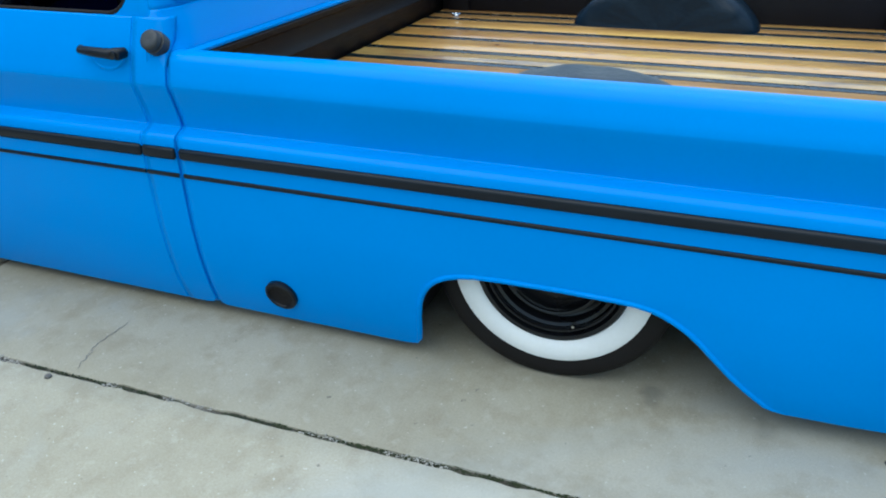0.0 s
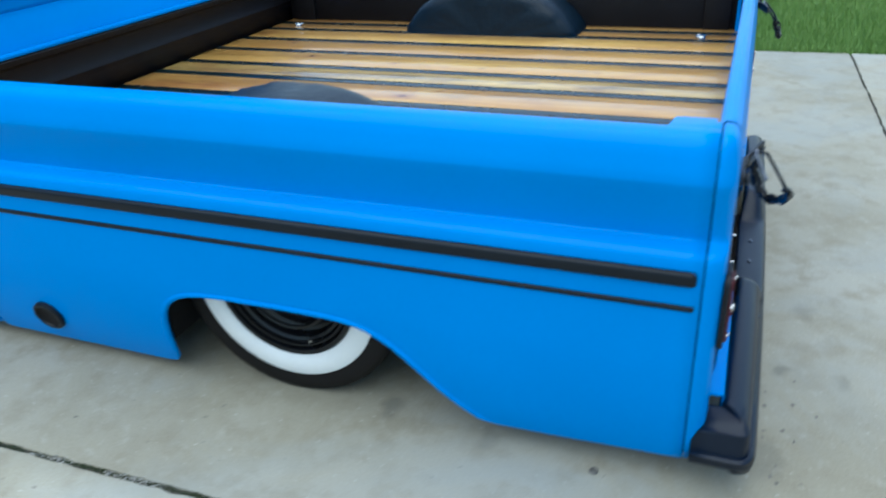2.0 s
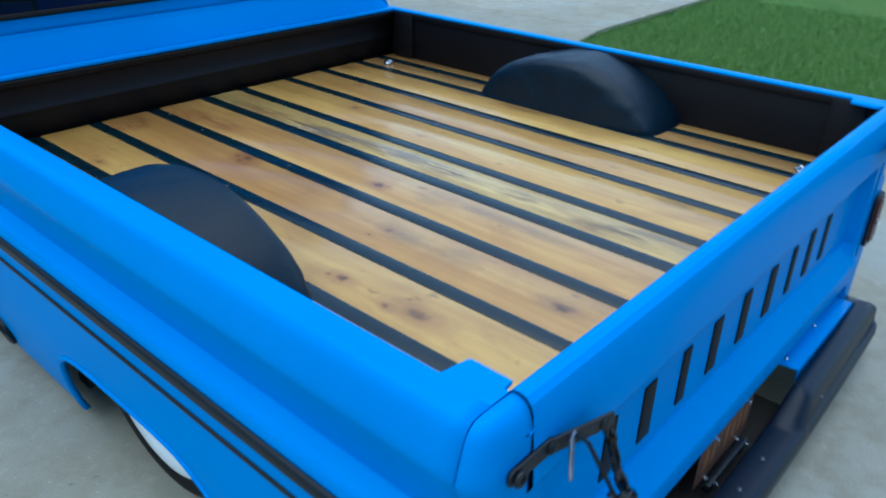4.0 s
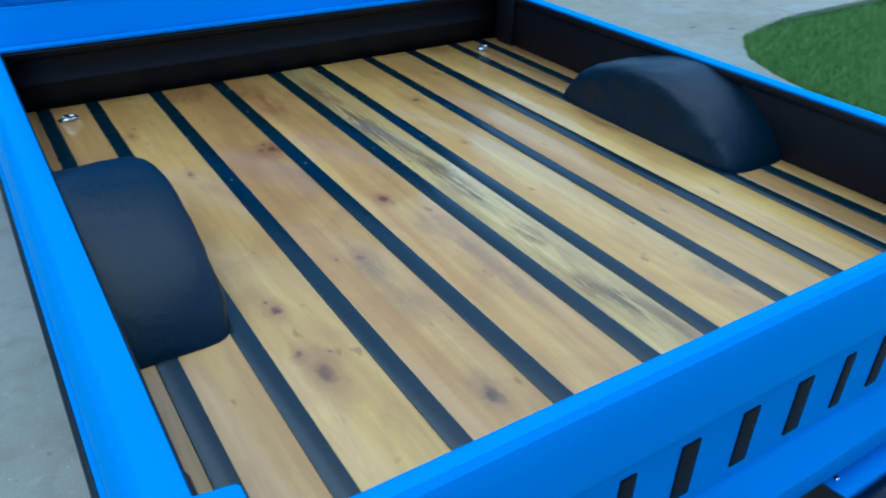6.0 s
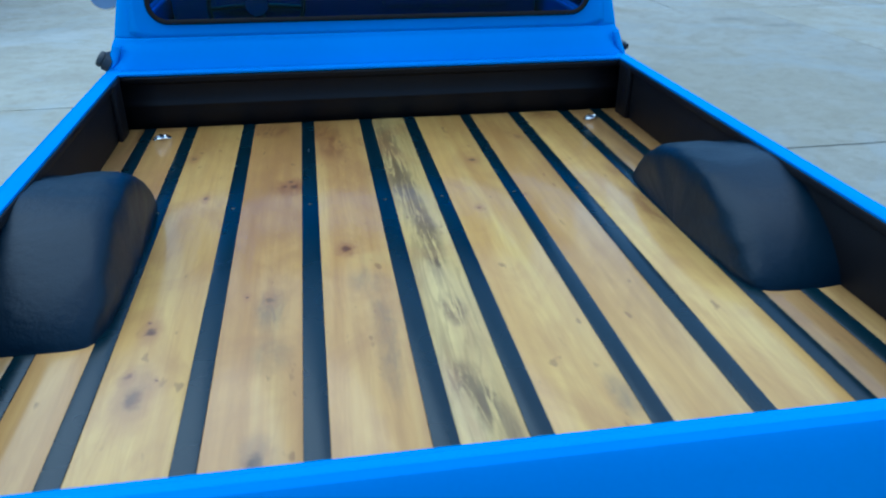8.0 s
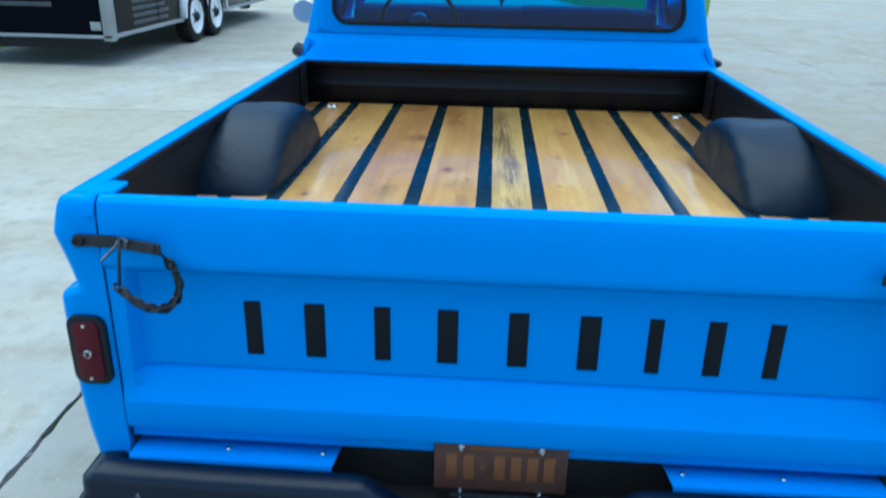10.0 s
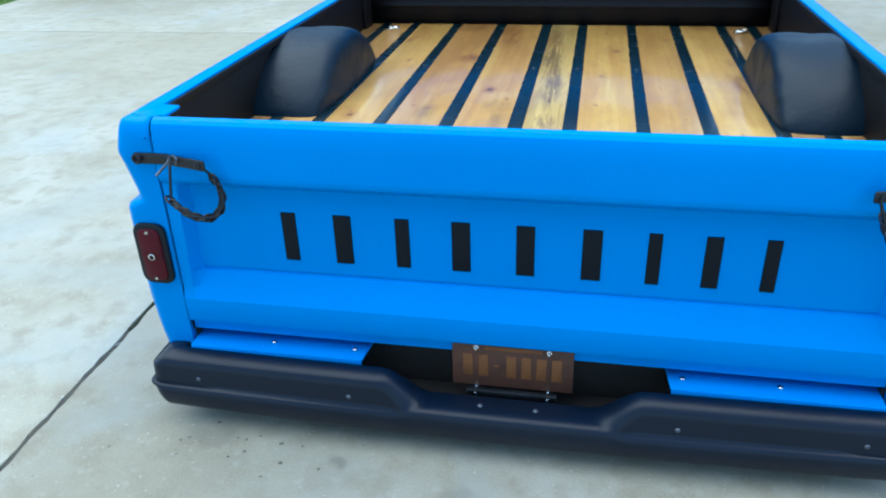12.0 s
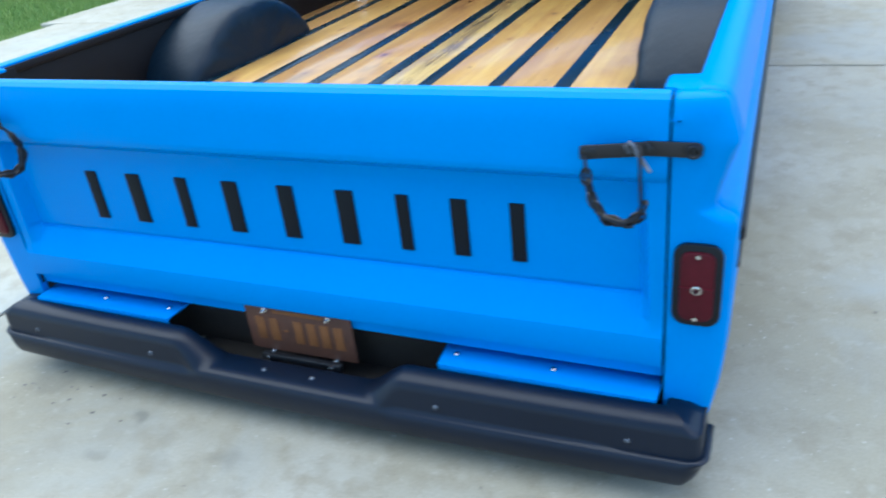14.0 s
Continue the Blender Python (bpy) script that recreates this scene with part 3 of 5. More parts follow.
# a crack that leaves the long joint, and marks on the slab
crack_rnd = random.Random(5)
crack = [(-1.312 + 0.263 * k / 16, 2.278 + 0.036 * math.sin(math.pi * 0.5 * min(k / 9, 1)) + crack_rnd.gauss(0, 0.004), 0.0012) for k in range(17)]
crack_width = [0.0002 + 0.0018 * (0.4 + 0.6 * crack_rnd.random()) * (1 - abs(k / 8 - 1) ** 4) for k in range(17)]
tagged(part("crack", sheet([[(x, y - d, z) for (x, y, z), d in zip(crack, crack_width)], [(x, y + d, z) for (x, y, z), d in zip(crack, crack_width)]], (0, 0, 1)), CRACK, smooth=False),
       "thin grey hairline crack in the concrete slab", "crack", kind="structure")


moss_rnd = random.Random(17)
verts, faces = [], []
for _ in range(5200):
    if moss_rnd.random() < 0.85:
        x, y = -1.287 + moss_rnd.gauss(0, 0.0045), 0.2 + 6.3 * moss_rnd.random() ** 1.3
    else:
        x, y = moss_rnd.uniform(-1.28, 3.2), -0.73 + moss_rnd.gauss(0, 0.005)
    x, y = askew(x, y)
    if noise.noise((x * 3, y * 3, 0)) < -0.3:
        continue
    i, a, r = len(verts), moss_rnd.random() * 6.3, 0.0015 + 0.0055 * moss_rnd.random() ** 2
    for k in range(3):
        verts.append((x + r * math.cos(a + 2.1 * k), y + r * math.sin(a + 2.1 * k), -0.004 + 0.0042 * moss_rnd.random()))
    faces.append((i, i + 1, i + 2))
me = bpy.data.meshes.new("joint_moss")
me.from_pydata(verts, [], faces)
me.materials.append(MOSS)
tagged(new("joint_moss", me), "dark moss and grit along the driveway joints", "moss", kind="stuff")
# crumbs of concrete that fill the long joint here and there
verts, faces = [], []
for _ in range(2600):
    x, y = askew(-1.287 + moss_rnd.gauss(0, 0.0050), 0.2 + 4.2 * moss_rnd.random())
    if noise.noise((0.0, y * 4.5, 7.0)) < 0.08:
        continue
    i, a, r = len(verts), moss_rnd.random() * 6.3, 0.0012 + 0.0040 * moss_rnd.random() ** 2
    z = -0.003 + 0.004 * moss_rnd.random()
    verts += [(x + r * math.cos(a + 2.1 * k), y + r * math.sin(a + 2.1 * k), z) for k in range(3)] + [(x, y, z + r * 0.7)]
    faces += [(i, i + 1, i + 3), (i + 1, i + 2, i + 3), (i + 2, i, i + 3)]
me = bpy.data.meshes.new("joint_crumbs")
me.from_pydata(verts, [], faces)
me.materials.append(CRUMB)
tagged(new("joint_crumbs", me), "pale concrete crumbs lodged in the driveway joint", "grit", kind="stuff")


def stain(x, y, rx, ry, material, seed):
    rnd = random.Random(seed)
    pts = [(x + rx * (0.8 + 0.4 * rnd.random()) * math.cos(a), y + ry * (0.8 + 0.4 * rnd.random()) * math.sin(a)) for a in [2 * math.pi * k / 14 for k in range(14)]]
    bm = bmesh.new()
    bm.faces.new([bm.verts.new((px, py, 0.0011)) for px, py in pts])
    bm.normal_update()
    tagged(part("stain", bm, material, smooth=False), "small dark oil spot on the concrete", "stain", "oil spots", "structure")


OIL = surface("oil marks", (0.05, 0.047, 0.042), (0.15, 0.14, 0.125), 0.6, coarse=14, fine=80)
rnd = random.Random(4)
for k in range(14):
    stain(rnd.gauss(-0.72, 0.14), rnd.gauss(-0.2, 0.06), 0.002 + 0.005 * rnd.random(), 0.002 + 0.004 * rnd.random(), OIL, k)
for k, (x, y) in enumerate(((3.75, 3.33), (3.98, 3.16))):
    stain(x, y, 0.05, 0.014, OIL, 90 + k)
for x, y in ((-0.954, 0.19), (-1.365, 2.325)):
    tagged(part("pebble", turned([(0, 0.0005), (0.002, 0.011), (0.007, 0.009), (0.009, 0.0005)], (x, y, 0), "z", 9), OIL), "small grey pebble lying on the concrete", "pebble", "pebbles")


# ---- the truck ----
truck = thing("pickup_truck", (0, 2.3, 0), "lowered vintage pickup in satin blue with a wooden bed", "pickup truck")

RAIL = [(0.896, 0.821), (0.898, 0.828), (0.908, 0.830), (0.930, 0.830), (0.943, 0.8275), (0.953, 0.820), (0.960, 0.808), (0.966, 0.790), (0.973, 0.765), (0.9775, 0.748), (0.9772, 0.742),
        (0.972, 0.727), (0.962, 0.695), (0.952, 0.660), (0.9465, 0.638), (0.945, 0.625), (0.952, 0.618), (0.970, 0.611), (0.980, 0.604), (0.985, 0.594), (0.986, 0.57), (0.986, 0.49)]
CAB = [(0.9235, 0.912), (0.926, 0.905), (0.930, 0.895), (0.945, 0.855), (0.957, 0.822), (0.966, 0.792), (0.973, 0.765), (0.9775, 0.748), (0.9772, 0.742),
       (0.972, 0.727), (0.962, 0.695), (0.952, 0.660), (0.9465, 0.638), (0.945, 0.625), (0.952, 0.618), (0.970, 0.611), (0.980, 0.604), (0.985, 0.594), (0.986, 0.57), (0.986, 0.49)]
LOW = [(0.0, 0.905), (0.05, 0.927), (0.10, 0.945), (0.16, 0.960), (0.24, 0.974), (0.34, 0.983), (0.49, 0.986)]
ARCH = [(0.30, 0.066), (0.43, 0.066), (0.455, 0.072), (0.475, 0.084), (0.52, 0.122), (0.56, 0.160), (0.60, 0.203), (0.64, 0.246), (0.67, 0.272), (0.70, 0.292), (0.73, 0.308), (0.76, 0.318),
        (0.80, 0.325), (0.85, 0.328), (0.97, 0.330), (1.12, 0.329), (1.20, 0.325), (1.247, 0.317), (1.28, 0.306), (1.305, 0.292), (1.328, 0.271), (1.345, 0.243), (1.357, 0.205), (1.364, 0.16), (1.369, 0.11), (1.376, 0.07), (1.388, 0.050), (1.405, 0.043)]
AXLE = (1.02, 3.94)


def hem(y):
    """The height of the body's lower edge along the truck, round both wheel arches."""
    for shift in (0.0, AXLE[1] - AXLE[0]):
        if 0.30 <= y - shift <= 1.405:
            return curve(ARCH, y - shift)
    if 2.03 < y < 2.11:
        return 0.040 + (0.022 * (1 - smooth01((y - 2.062) / 0.032)) if y > 2.06 else 0.010 * smooth01((y - 2.035) / 0.023))
    return curve([(-0.1, 0.088), (0.1, 0.078), (0.30, 0.066)], y) if y < 0.30 else 0.040


def side_skin(s, top, ys, inset=(), grow=0.0):
    """Rows of the body side: upper profile, then the lower side down to the hem. inset: for each row how far it rolls inward."""
    rows = []
    for y, d in zip(ys, inset or [0.0] * len(ys)):
        low = hem(y)
        pts = [(s * (x - d + grow), y, z) for x, z in top]
        for k in range(1, 15):
            z = 0.49 + (low - 0.49) * k / 14
            pts.append((s * (curve(LOW, z) - d + grow), y, z))
        pts.append((s * (curve(LOW, low) - d - 0.014), y, low - 0.003))
        rows.append(pts)
    return rows


def spaced(a, b, n):
    return [a + (b - a) * k / n for k in range(n + 1)]


bed_ys = spaced(0.0025, 0.30, 8)[:-1] + [p[0] for p in ARCH] + spaced(1.42, 2.035, 16) + [2.050, 2.0575]
for s in (-1, 1):
    inset = [0.0] * (len(bed_ys) - 3) + [0.0, 0.001, 0.005]
    panel = part("bed_side", sheet(side_skin(s, RAIL, bed_ys, inset), (s, 0, 0.2)), PAINT, truck, "satin blue bed side with a sculpted shoulder", thick=0.006, angle=30)
    lip = [(s * (curve(LOW, z) - 0.003), y, z) for y, z in ARCH]
    part("arch_lip", tube(lip, [0.002, 0.004, 0.006] + [0.0085] * (len(lip) - 5) + [0.005, 0.002], 8), PAINT, panel)
    # trims on the bed side
    for z, h, name, proud in ((0.5595, 0.033, "wide_trim", 0.011), (0.4945, 0.0125, "narrow_trim", 0.005)):
        bm = box(s * 0.978, s * (0.986 + proud), 0.012, 2.0525, z - h / 2, z + h / 2, min(h * 0.42, proud * 0.95), 4)
        part(name, bm, BLACK, panel, "long satin black side trim")
    # black inner wall under the rail, with stake pockets
    bm = box(s * 0.905, s * 0.930, 0.03, 2.011, 0.595, 0.826, 0.003)
    for y in (0.10, 1.926):
        box(s * 0.888, s * 0.907, y - 0.05, y + 0.05, 0.62, 0.818, 0.006, bm=bm)
    box(s * 0.892, s * 0.907, 0.05, 2.006, 0.800, 0.8225, 0.004, bm=bm)
    part("bed_inner_wall", bm, LINER, truck, "black sprayed inner bed wall")
    # padded wheel housing on the bed floor
    rows = []
    for x, f in ((0.906, 0.985), (0.86, 0.995), (0.80, 1.0), (0.750, 0.995), (0.727, 0.984), (0.711, 0.966), (0.700, 0.942), (0.692, 0.908), (0.687, 0.86), (0.683, 0.77), (0.680, 0.62), (0.677, 0.45), (0.675, 0.25), (0.674, 0.02)):
        row = []
        for k in range(61):
            a = math.pi * k / 60
            c, q = math.cos(a), math.sin(a)
            yy = 0.975 + 0.378 * f * c
            zz = 0.610 + 0.210 * f * (0.45 * q ** 0.95 + 0.55 * (math.sqrt(0.4452 ** 2 - (0.378 * c) ** 2) - 0.2352) / 0.21)
            w = 0.007 * noise.noise((x * 9, yy * 6, zz * 8 + s)) + 0.005 * noise.noise((x * 24, yy * 17, zz * 22 + s)) + 0.002 * noise.noise((x * 60, yy * 40, zz * 50))
            row.append((s * min(x + w, 0.906), yy + w, min(zz + w, 0.8255)))
        rows.append(row)
    part("wheel_housing", sheet(rows, (-s, 0, 0.4)), VINYL, truck, "rounded black vinyl wheel housing", angle=70)
    # dark liner round the wheel and behind the side
    bm = sheet([[(s * x, AXLE[0] + 0.43 * math.cos(a), 0.20 + 0.40 * math.sin(a)) for a in [math.pi * k / 24 for k in range(25)]] for x in (0.62, 0.935)], (0, 0, -1))
    box(s * 0.60, s * 0.63, 0.06, 2.0, 0.10, 0.60, bm=bm)
    for y0, y1 in ((0.45, 0.60), (1.40, 1.46)):
        box(s * 0.62, s * 0.90, y0, y0 + 0.02 if y0 < 1 else y1, 0.10, 0.30, bm=bm)
    part("inner_fender", bm, DARK, truck, thick=0.004)
    # rear corner post: wraps from the side to the rear face
    cols = []
    for k in range(9):
        a = radians(90 * k / 8)
        cols.append((0.040 * (1 - math.cos(a)), -0.001 - 0.036 * math.sin(a), 0.0))
    rows = []
    for d, y, _ in [(0.0, -0.0005, 0)] + cols:
        drop = curve([(-0.0375, 0.044), (-0.034, 0.023), (-0.029, 0.009), (-0.020, 0.001), (-0.010, -0.002), (0.0, 0.0)], y)
        pts = [(s * (x - d * smooth01((x - 0.87) / 0.08)), y, z - drop * smooth01((z - 0.745) / 0.07)) for x, z in [(0.8675, 0.8295), (0.888, 0.830)] + RAIL[2:]]
        for k in range(1, 13):
            z = 0.49 + (0.088 - 0.49) * k / 12
            pts.append((s * (curve(LOW, z) - d), y, z))
        rows.append(pts)
    edge = [(0.8675 + (0.83 - p[2]) * 0.006) for p in rows[-1]]
    for f in (0.5, 1.0):
        rows.append([(p[0] + (s * e - p[0]) * f, -0.037, p[2]) for p, e in zip(rows[9], edge)])
    rows.append([(p[0], 0.03, p[2]) for p in rows[-1]])
    post = part("corner_post", sheet(rows, (s * 0.5, -1, 0)), PAINT, truck, "satin blue rear corner post", angle=50, thick=0.004)
    # Dark fillers added to keep the tailgate gap and post seam in shade
    part("gate_gap_filler", box(s * 0.8606, s * 0.8692, -0.018, 0.018, 0.245, 0.818, 0.001), RUBBER, post, "dark filler closing the gap beside the tailgate")
    part("seam_filler", box(s * 0.90, s * 0.9405, -0.004, 0.02, 0.10, 0.80), DARK, post)
    # corner gusset level with the rail
    g = [(s * 0.911, 0.100), (s * 0.897, 0.096), (s * 0.850, 0.089), (s * 0.846, 0.084), (s * 0.846, 0.014), (s * 0.8665, 0.012), (s * 0.8665, 0.003), (s * 0.911, 0.003)]
    part("rail_gusset", outline_plate(g, "z", 0.8225, 0.007, 0.0008), PAINT, truck)

    # tail lamp
    c = (s * 0.923, 0.476)
    lamp = part("tail_lamp", outline_plate(round_rect(c[0], c[1], 0.088, 0.172, 0.026), "y", -0.036, -0.012, 0.003), BLACK, truck, "tall red tail lamp in a black bezel")
    part("lens", outline_plate(round_rect(c[0], c[1], 0.061, 0.146, 0.018), "y", -0.045, -0.009, 0.004), RED, lamp, "dark red ribbed lens")
    part("lens_divider", box(c[0] - 0.030, c[0] + 0.030, -0.0562, -0.050, c[1] - 0.003, c[1] + 0.001, 0.001), RED, lamp)
    part("centre_stud", turned([(0, 0.009), (0.005, 0.009), (0.006, 0.0065), (0.001, 0.005), (0.001, 0.0005)], (c[0], -0.053, c[1] - 0.003), "y", 20, -1), CHROME, lamp, "bright round centre stud")
    for dz in (-0.066, 0.066):
        part("lens_screw", turned([(0, 0.004), (0.003, 0.004), (0.004, 0.0005)], (c[0], -0.0545, c[1] + dz), "y", 10, -1), CHROME, lamp)

    # latch strap and safety chain at the tailgate's end
    strap = part("latch_strap", outline_plate(round_rect(s * 0.870, 0.7385, 0.100, 0.027, 0.010), "y", -0.038, -0.007, 0.002), LEATHER, truck, "dark latch strap with a hinged tongue, hook and bolts")
    swing = Matrix.Translation((s * 0.828, -0.041, 0.7385)) @ Matrix.Rotation(s * radians(16), 4, "Z") @ Matrix.Translation((-s * 0.828, 0.041, -0.7385))
    bm = outline_plate(round_rect(s * 0.772, 0.7385, 0.120, 0.026, 0.006), "y", -0.041, -0.006, 0.002)
    bmesh.ops.transform(bm, matrix=swing, verts=bm.verts[:])
    tongue = part("strap_tongue", bm, LEATHER, strap)
    for holder, x, m in ((strap, 0.903, Matrix.Identity(4)), (strap, 0.829, Matrix.Identity(4)), (tongue, 0.731, swing)):
        bm = turned([(0, 0.010), (0.004, 0.010), (0.006, 0.006), (0.006, 0.0005)], (s * x, -0.0455, 0.7385), "y", 12, -1)
        bmesh.ops.transform(bm, matrix=m, verts=bm.verts[:])
        part("strap_bolt", bm, STEEL, holder)
    hook = [(s * 0.840, -0.086, 0.713), (s * 0.829, -0.078, 0.725), (s * 0.816, -0.069, 0.738), (s * 0.809, -0.064, 0.750), (s * 0.801, -0.061, 0.756), (s * 0.794, -0.060, 0.748), (s * 0.800, -0.056, 0.734)]
    part("strap_ring", tube([(s * 0.905 + 0.0095 * math.cos(a), -0.051, 0.7385 + 0.0095 * math.sin(a)) for a in [2 * math.pi * k / 16 for k in range(16)]], 0.0038, 8, True), STEEL, strap, "small steel ring at the outer end")
    part("hook", tube(hook, 0.0038, 8), HOOK, strap, "worn bright steel hook")
    if s < 0:
        rod = [(0.806, -0.060, 0.748), (0.803, -0.070, 0.757), (0.799, -0.083, 0.750), (0.794, -0.103, 0.717), (0.787, -0.128, 0.674)]
        way = [(0.787, -0.129, 0.672), (0.776, -0.132, 0.664), (0.763, -0.133, 0.653), (0.744, -0.130, 0.637), (0.722, -0.120, 0.625), (0.704, -0.097, 0.620), (0.692, -0.078, 0.636), (0.690, -0.068, 0.664), (0.699, -0.064, 0.690), (0.712, -0.066, 0.714), (0.722, -0.075, 0.734)]
    else:
        rod = [(0.810, -0.060, 0.752), (0.820, -0.068, 0.748), (0.826, -0.100, 0.708), (0.832, -0.120, 0.668)]
        way = [(0.834, -0.121, 0.662), (0.826, -0.125, 0.646), (0.805, -0.127, 0.634), (0.770, -0.122, 0.640), (0.748, -0.112, 0.668), (0.735, -0.100, 0.705), (0.728, -0.080, 0.736)]
    part("chain_rod", tube([(s * x, y, z) for x, y, z in rod], 0.0034, 8), BLACK, strap, "straight black hook rod")
    chain = part("safety_chain", tube([(s * x, y, z) for x, y, z in way], [0.004] + [0.0075] * (len(way) - 4) + [0.005, 0.004, 0.003], 8), RIM, truck, "short steel chain in a dark sleeve")
    ring = shared("chain_link", tube([(0.0150 * math.cos(a), 0.0085 * math.sin(a), 0) for a in [2 * math.pi * k / 12 for k in range(12)]], 0.0028, 6, True), RIM)
    dense = []
    for (a, b) in zip(way, way[1:]):
        n = max(1, round(math.dist(a, b) / 0.0165))
        for k in range(n):
            dense.append(Vector(a).lerp(Vector(b), k / n))
    for k in range(len(dense) - 1):
        p, d = dense[k], dense[k + 1] - dense[k]
        p, d = Vector((s * p.x, p.y, p.z)), Vector((s * d.x, d.y, d.z))
        turn = d.to_track_quat("X", "Z").to_matrix().to_4x4() @ pose(0, 0, 0, 90 * (k % 2))
        piece("chain_link", ring, chain, Matrix.Translation(p) @ turn)

# front wall of the bed
rows = []
for y, z in ((2.018, 0.60), (2.018, 0.690), (2.014, 0.700), (2.010, 0.712), (2.014, 0.724), (2.017, 0.735), (2.016, 0.770), (2.012, 0.785), (2.000, 0.796), (1.996, 0.812), (2.002, 0.818)):
    rows.append([(x, y, z) for x in spaced(-0.925, 0.925, 12)])
part("front_bulkhead", sheet(rows, (0, -1, 0)), LINER, truck, "black ribbed front bed wall", angle=30, thick=0.004)
part("bulkhead_cap", box(-0.93, 0.93, 1.998, 2.034, 0.818, 0.8295, 0.004), PAINT, truck, "thin blue cap on the front bed wall")

# bed floor
floor = part("bed_floor", box(-0.93, 0.93, 0.014, 2.015, 0.579, 0.606, 0.002), LINER, truck, "bed floor of lacquered boards between black strips")
BOARDS = ((-0.906, -0.841), (-0.803, -0.698), (-0.660, -0.501), (-0.461, -0.295), (-0.2525, -0.0865), (-0.043, 0.0765), (0.117, 0.290), (0.328, 0.4765), (0.519, 0.672), (0.713, 0.801), (0.843, 0.906))
for k, (a, b) in enumerate(BOARDS):
    # Outer boards are browner; their tone also holds the shade by the walls
    part("board", box(a + 0.0005, b - 0.0005, 0.016, 2.010, 0.606, 0.630, 0.0025, 2), SPALTED if k == 5 else (BROWN_WOOD if k in (0, 9, 10) else TAN_WOOD if k in (1, 3, 4) else PALE_WOOD), floor,
         "spalted yellow board with dark streaks" if k == 5 else "")
strip_bolt = bolt_mesh("strip_bolt", 0.006, 0.003, STRIP)
for k in range(10):
    a, b = BOARDS[k][1], BOARDS[k + 1][0]
    strip = part("metal_strip", box(a - 0.001, b + 0.001, 0.016, 2.010, 0.606, 0.6312, 0.002, 2), STRIP, floor)
    for y in ((0.12, 1.25, 1.70) if k == 3 else (0.12, 1.25)):
        piece("strip_bolt", strip_bolt, strip, pose((a + b) / 2, y, 0.6308))
ring = [(0.024 * math.cos(a), 0.016 * math.sin(a), 0.006) for a in [2 * math.pi * k / 14 for k in range(14)]]
tie_bm = tube(ring, 0.0035, 6, True)
box(-0.030, 0.030, -0.012, 0.012, 0.0, 0.004, 0.0015, bm=tie_bm)
box(-0.006, 0.006, -0.020, 0.020, 0.002, 0.012, 0.003, bm=tie_bm)
tie = shared("tie_down", tie_bm, CHROME)
for x, y in ((-0.766, 1.888), (0.765, 1.892), (0.745, 0.146), (-0.748, 0.146)):
    piece("tie_down", tie, floor, pose(x, y, 0.6302, 0, 0, 20))

# tailgate
GATE = [(0.010, 0.600), (0.010, 0.800), (0.009, 0.818), (0.006, 0.826), (0.000, 0.8305), (-0.010, 0.8320), (-0.020, 0.8290), (-0.029, 0.8205), (-0.034, 0.807), (-0.0375, 0.770), (-0.0435, 0.700), (-0.0435, 0.690),
        (-0.0405, 0.681), (-0.029, 0.672), (-0.012, 0.663), (-0.003, 0.657), (0.0, 0.648), (0.0, 0.62), (0.0, 0.59), (0.0, 0.56), (0.0, 0.53), (0.0, 0.50), (0.0, 0.47), (0.002, 0.44), (0.002, 0.428), (0.0065, 0.4255), (0.0070, 0.4190), (-0.001, 0.4145), (-0.010, 0.400), (-0.024, 0.377), (-0.040, 0.351), (-0.0425, 0.3465), (-0.0432, 0.341),
        (-0.0420, 0.285), (-0.0395, 0.276), (-0.027, 0.270), (-0.022, 0.264), (-0.021, 0.240), (0.02, 0.236)]
us = [-1, -0.985] + spaced(-0.975, -0.90, 30)
us = us + spaced(-0.84, 0.84, 16) + [-u for u in us[::-1]]
rows = []
for y, z in GATE:
    half = 0.8625 + (0.83 - z) * 0.006
    edge = 0.808 + (0.66 - z) * 0.04
    row = []
    for u in us:
        x = u * half
        yy = y
        if -0.034 < y <= 0.0075 and 0.375 < z < 0.69:
            yy = -0.034 + (y + 0.034) * min(max((edge + 0.020 - abs(x)) / 0.020, 0.0), 1.0)
        row.append((x, yy, z))
    rows.append(row)
gate = part("tailgate", sheet(rows, (0, -1, 0)), PAINT, truck, "satin blue tailgate with a recessed panel and lower ledge", angle=19)
for s in (-1, 1):
    # End faces coloured dark so that the seam at the posts reads shaded
    part("gate_end", sheet([[(s * (0.8622 + (0.83 - z) * 0.006), y, z) for z in (0.80, 0.60, 0.40, 0.24)] for y in (0.009, -0.031)], (s, 0, 0)), DARK, gate)
for x, w in ((-0.562, 0.046), (-0.424, 0.056), (-0.274, 0.044), (-0.130, 0.056), (0.024, 0.054), (0.178, 0.056), (0.318, 0.038), (0.446, 0.046), (0.572, 0.040)):
    part("lettering_bar", box(x - w * 0.40, x + w * 0.40, -0.0035, 0.003, 0.462, 0.594, 0.0015), LETTER, gate, "plain black bar")

# sill plates, dark opening and number plate under the tailgate
small_bolt = bolt_mesh("sill_bolt", 0.007, 0.005, CHROME)
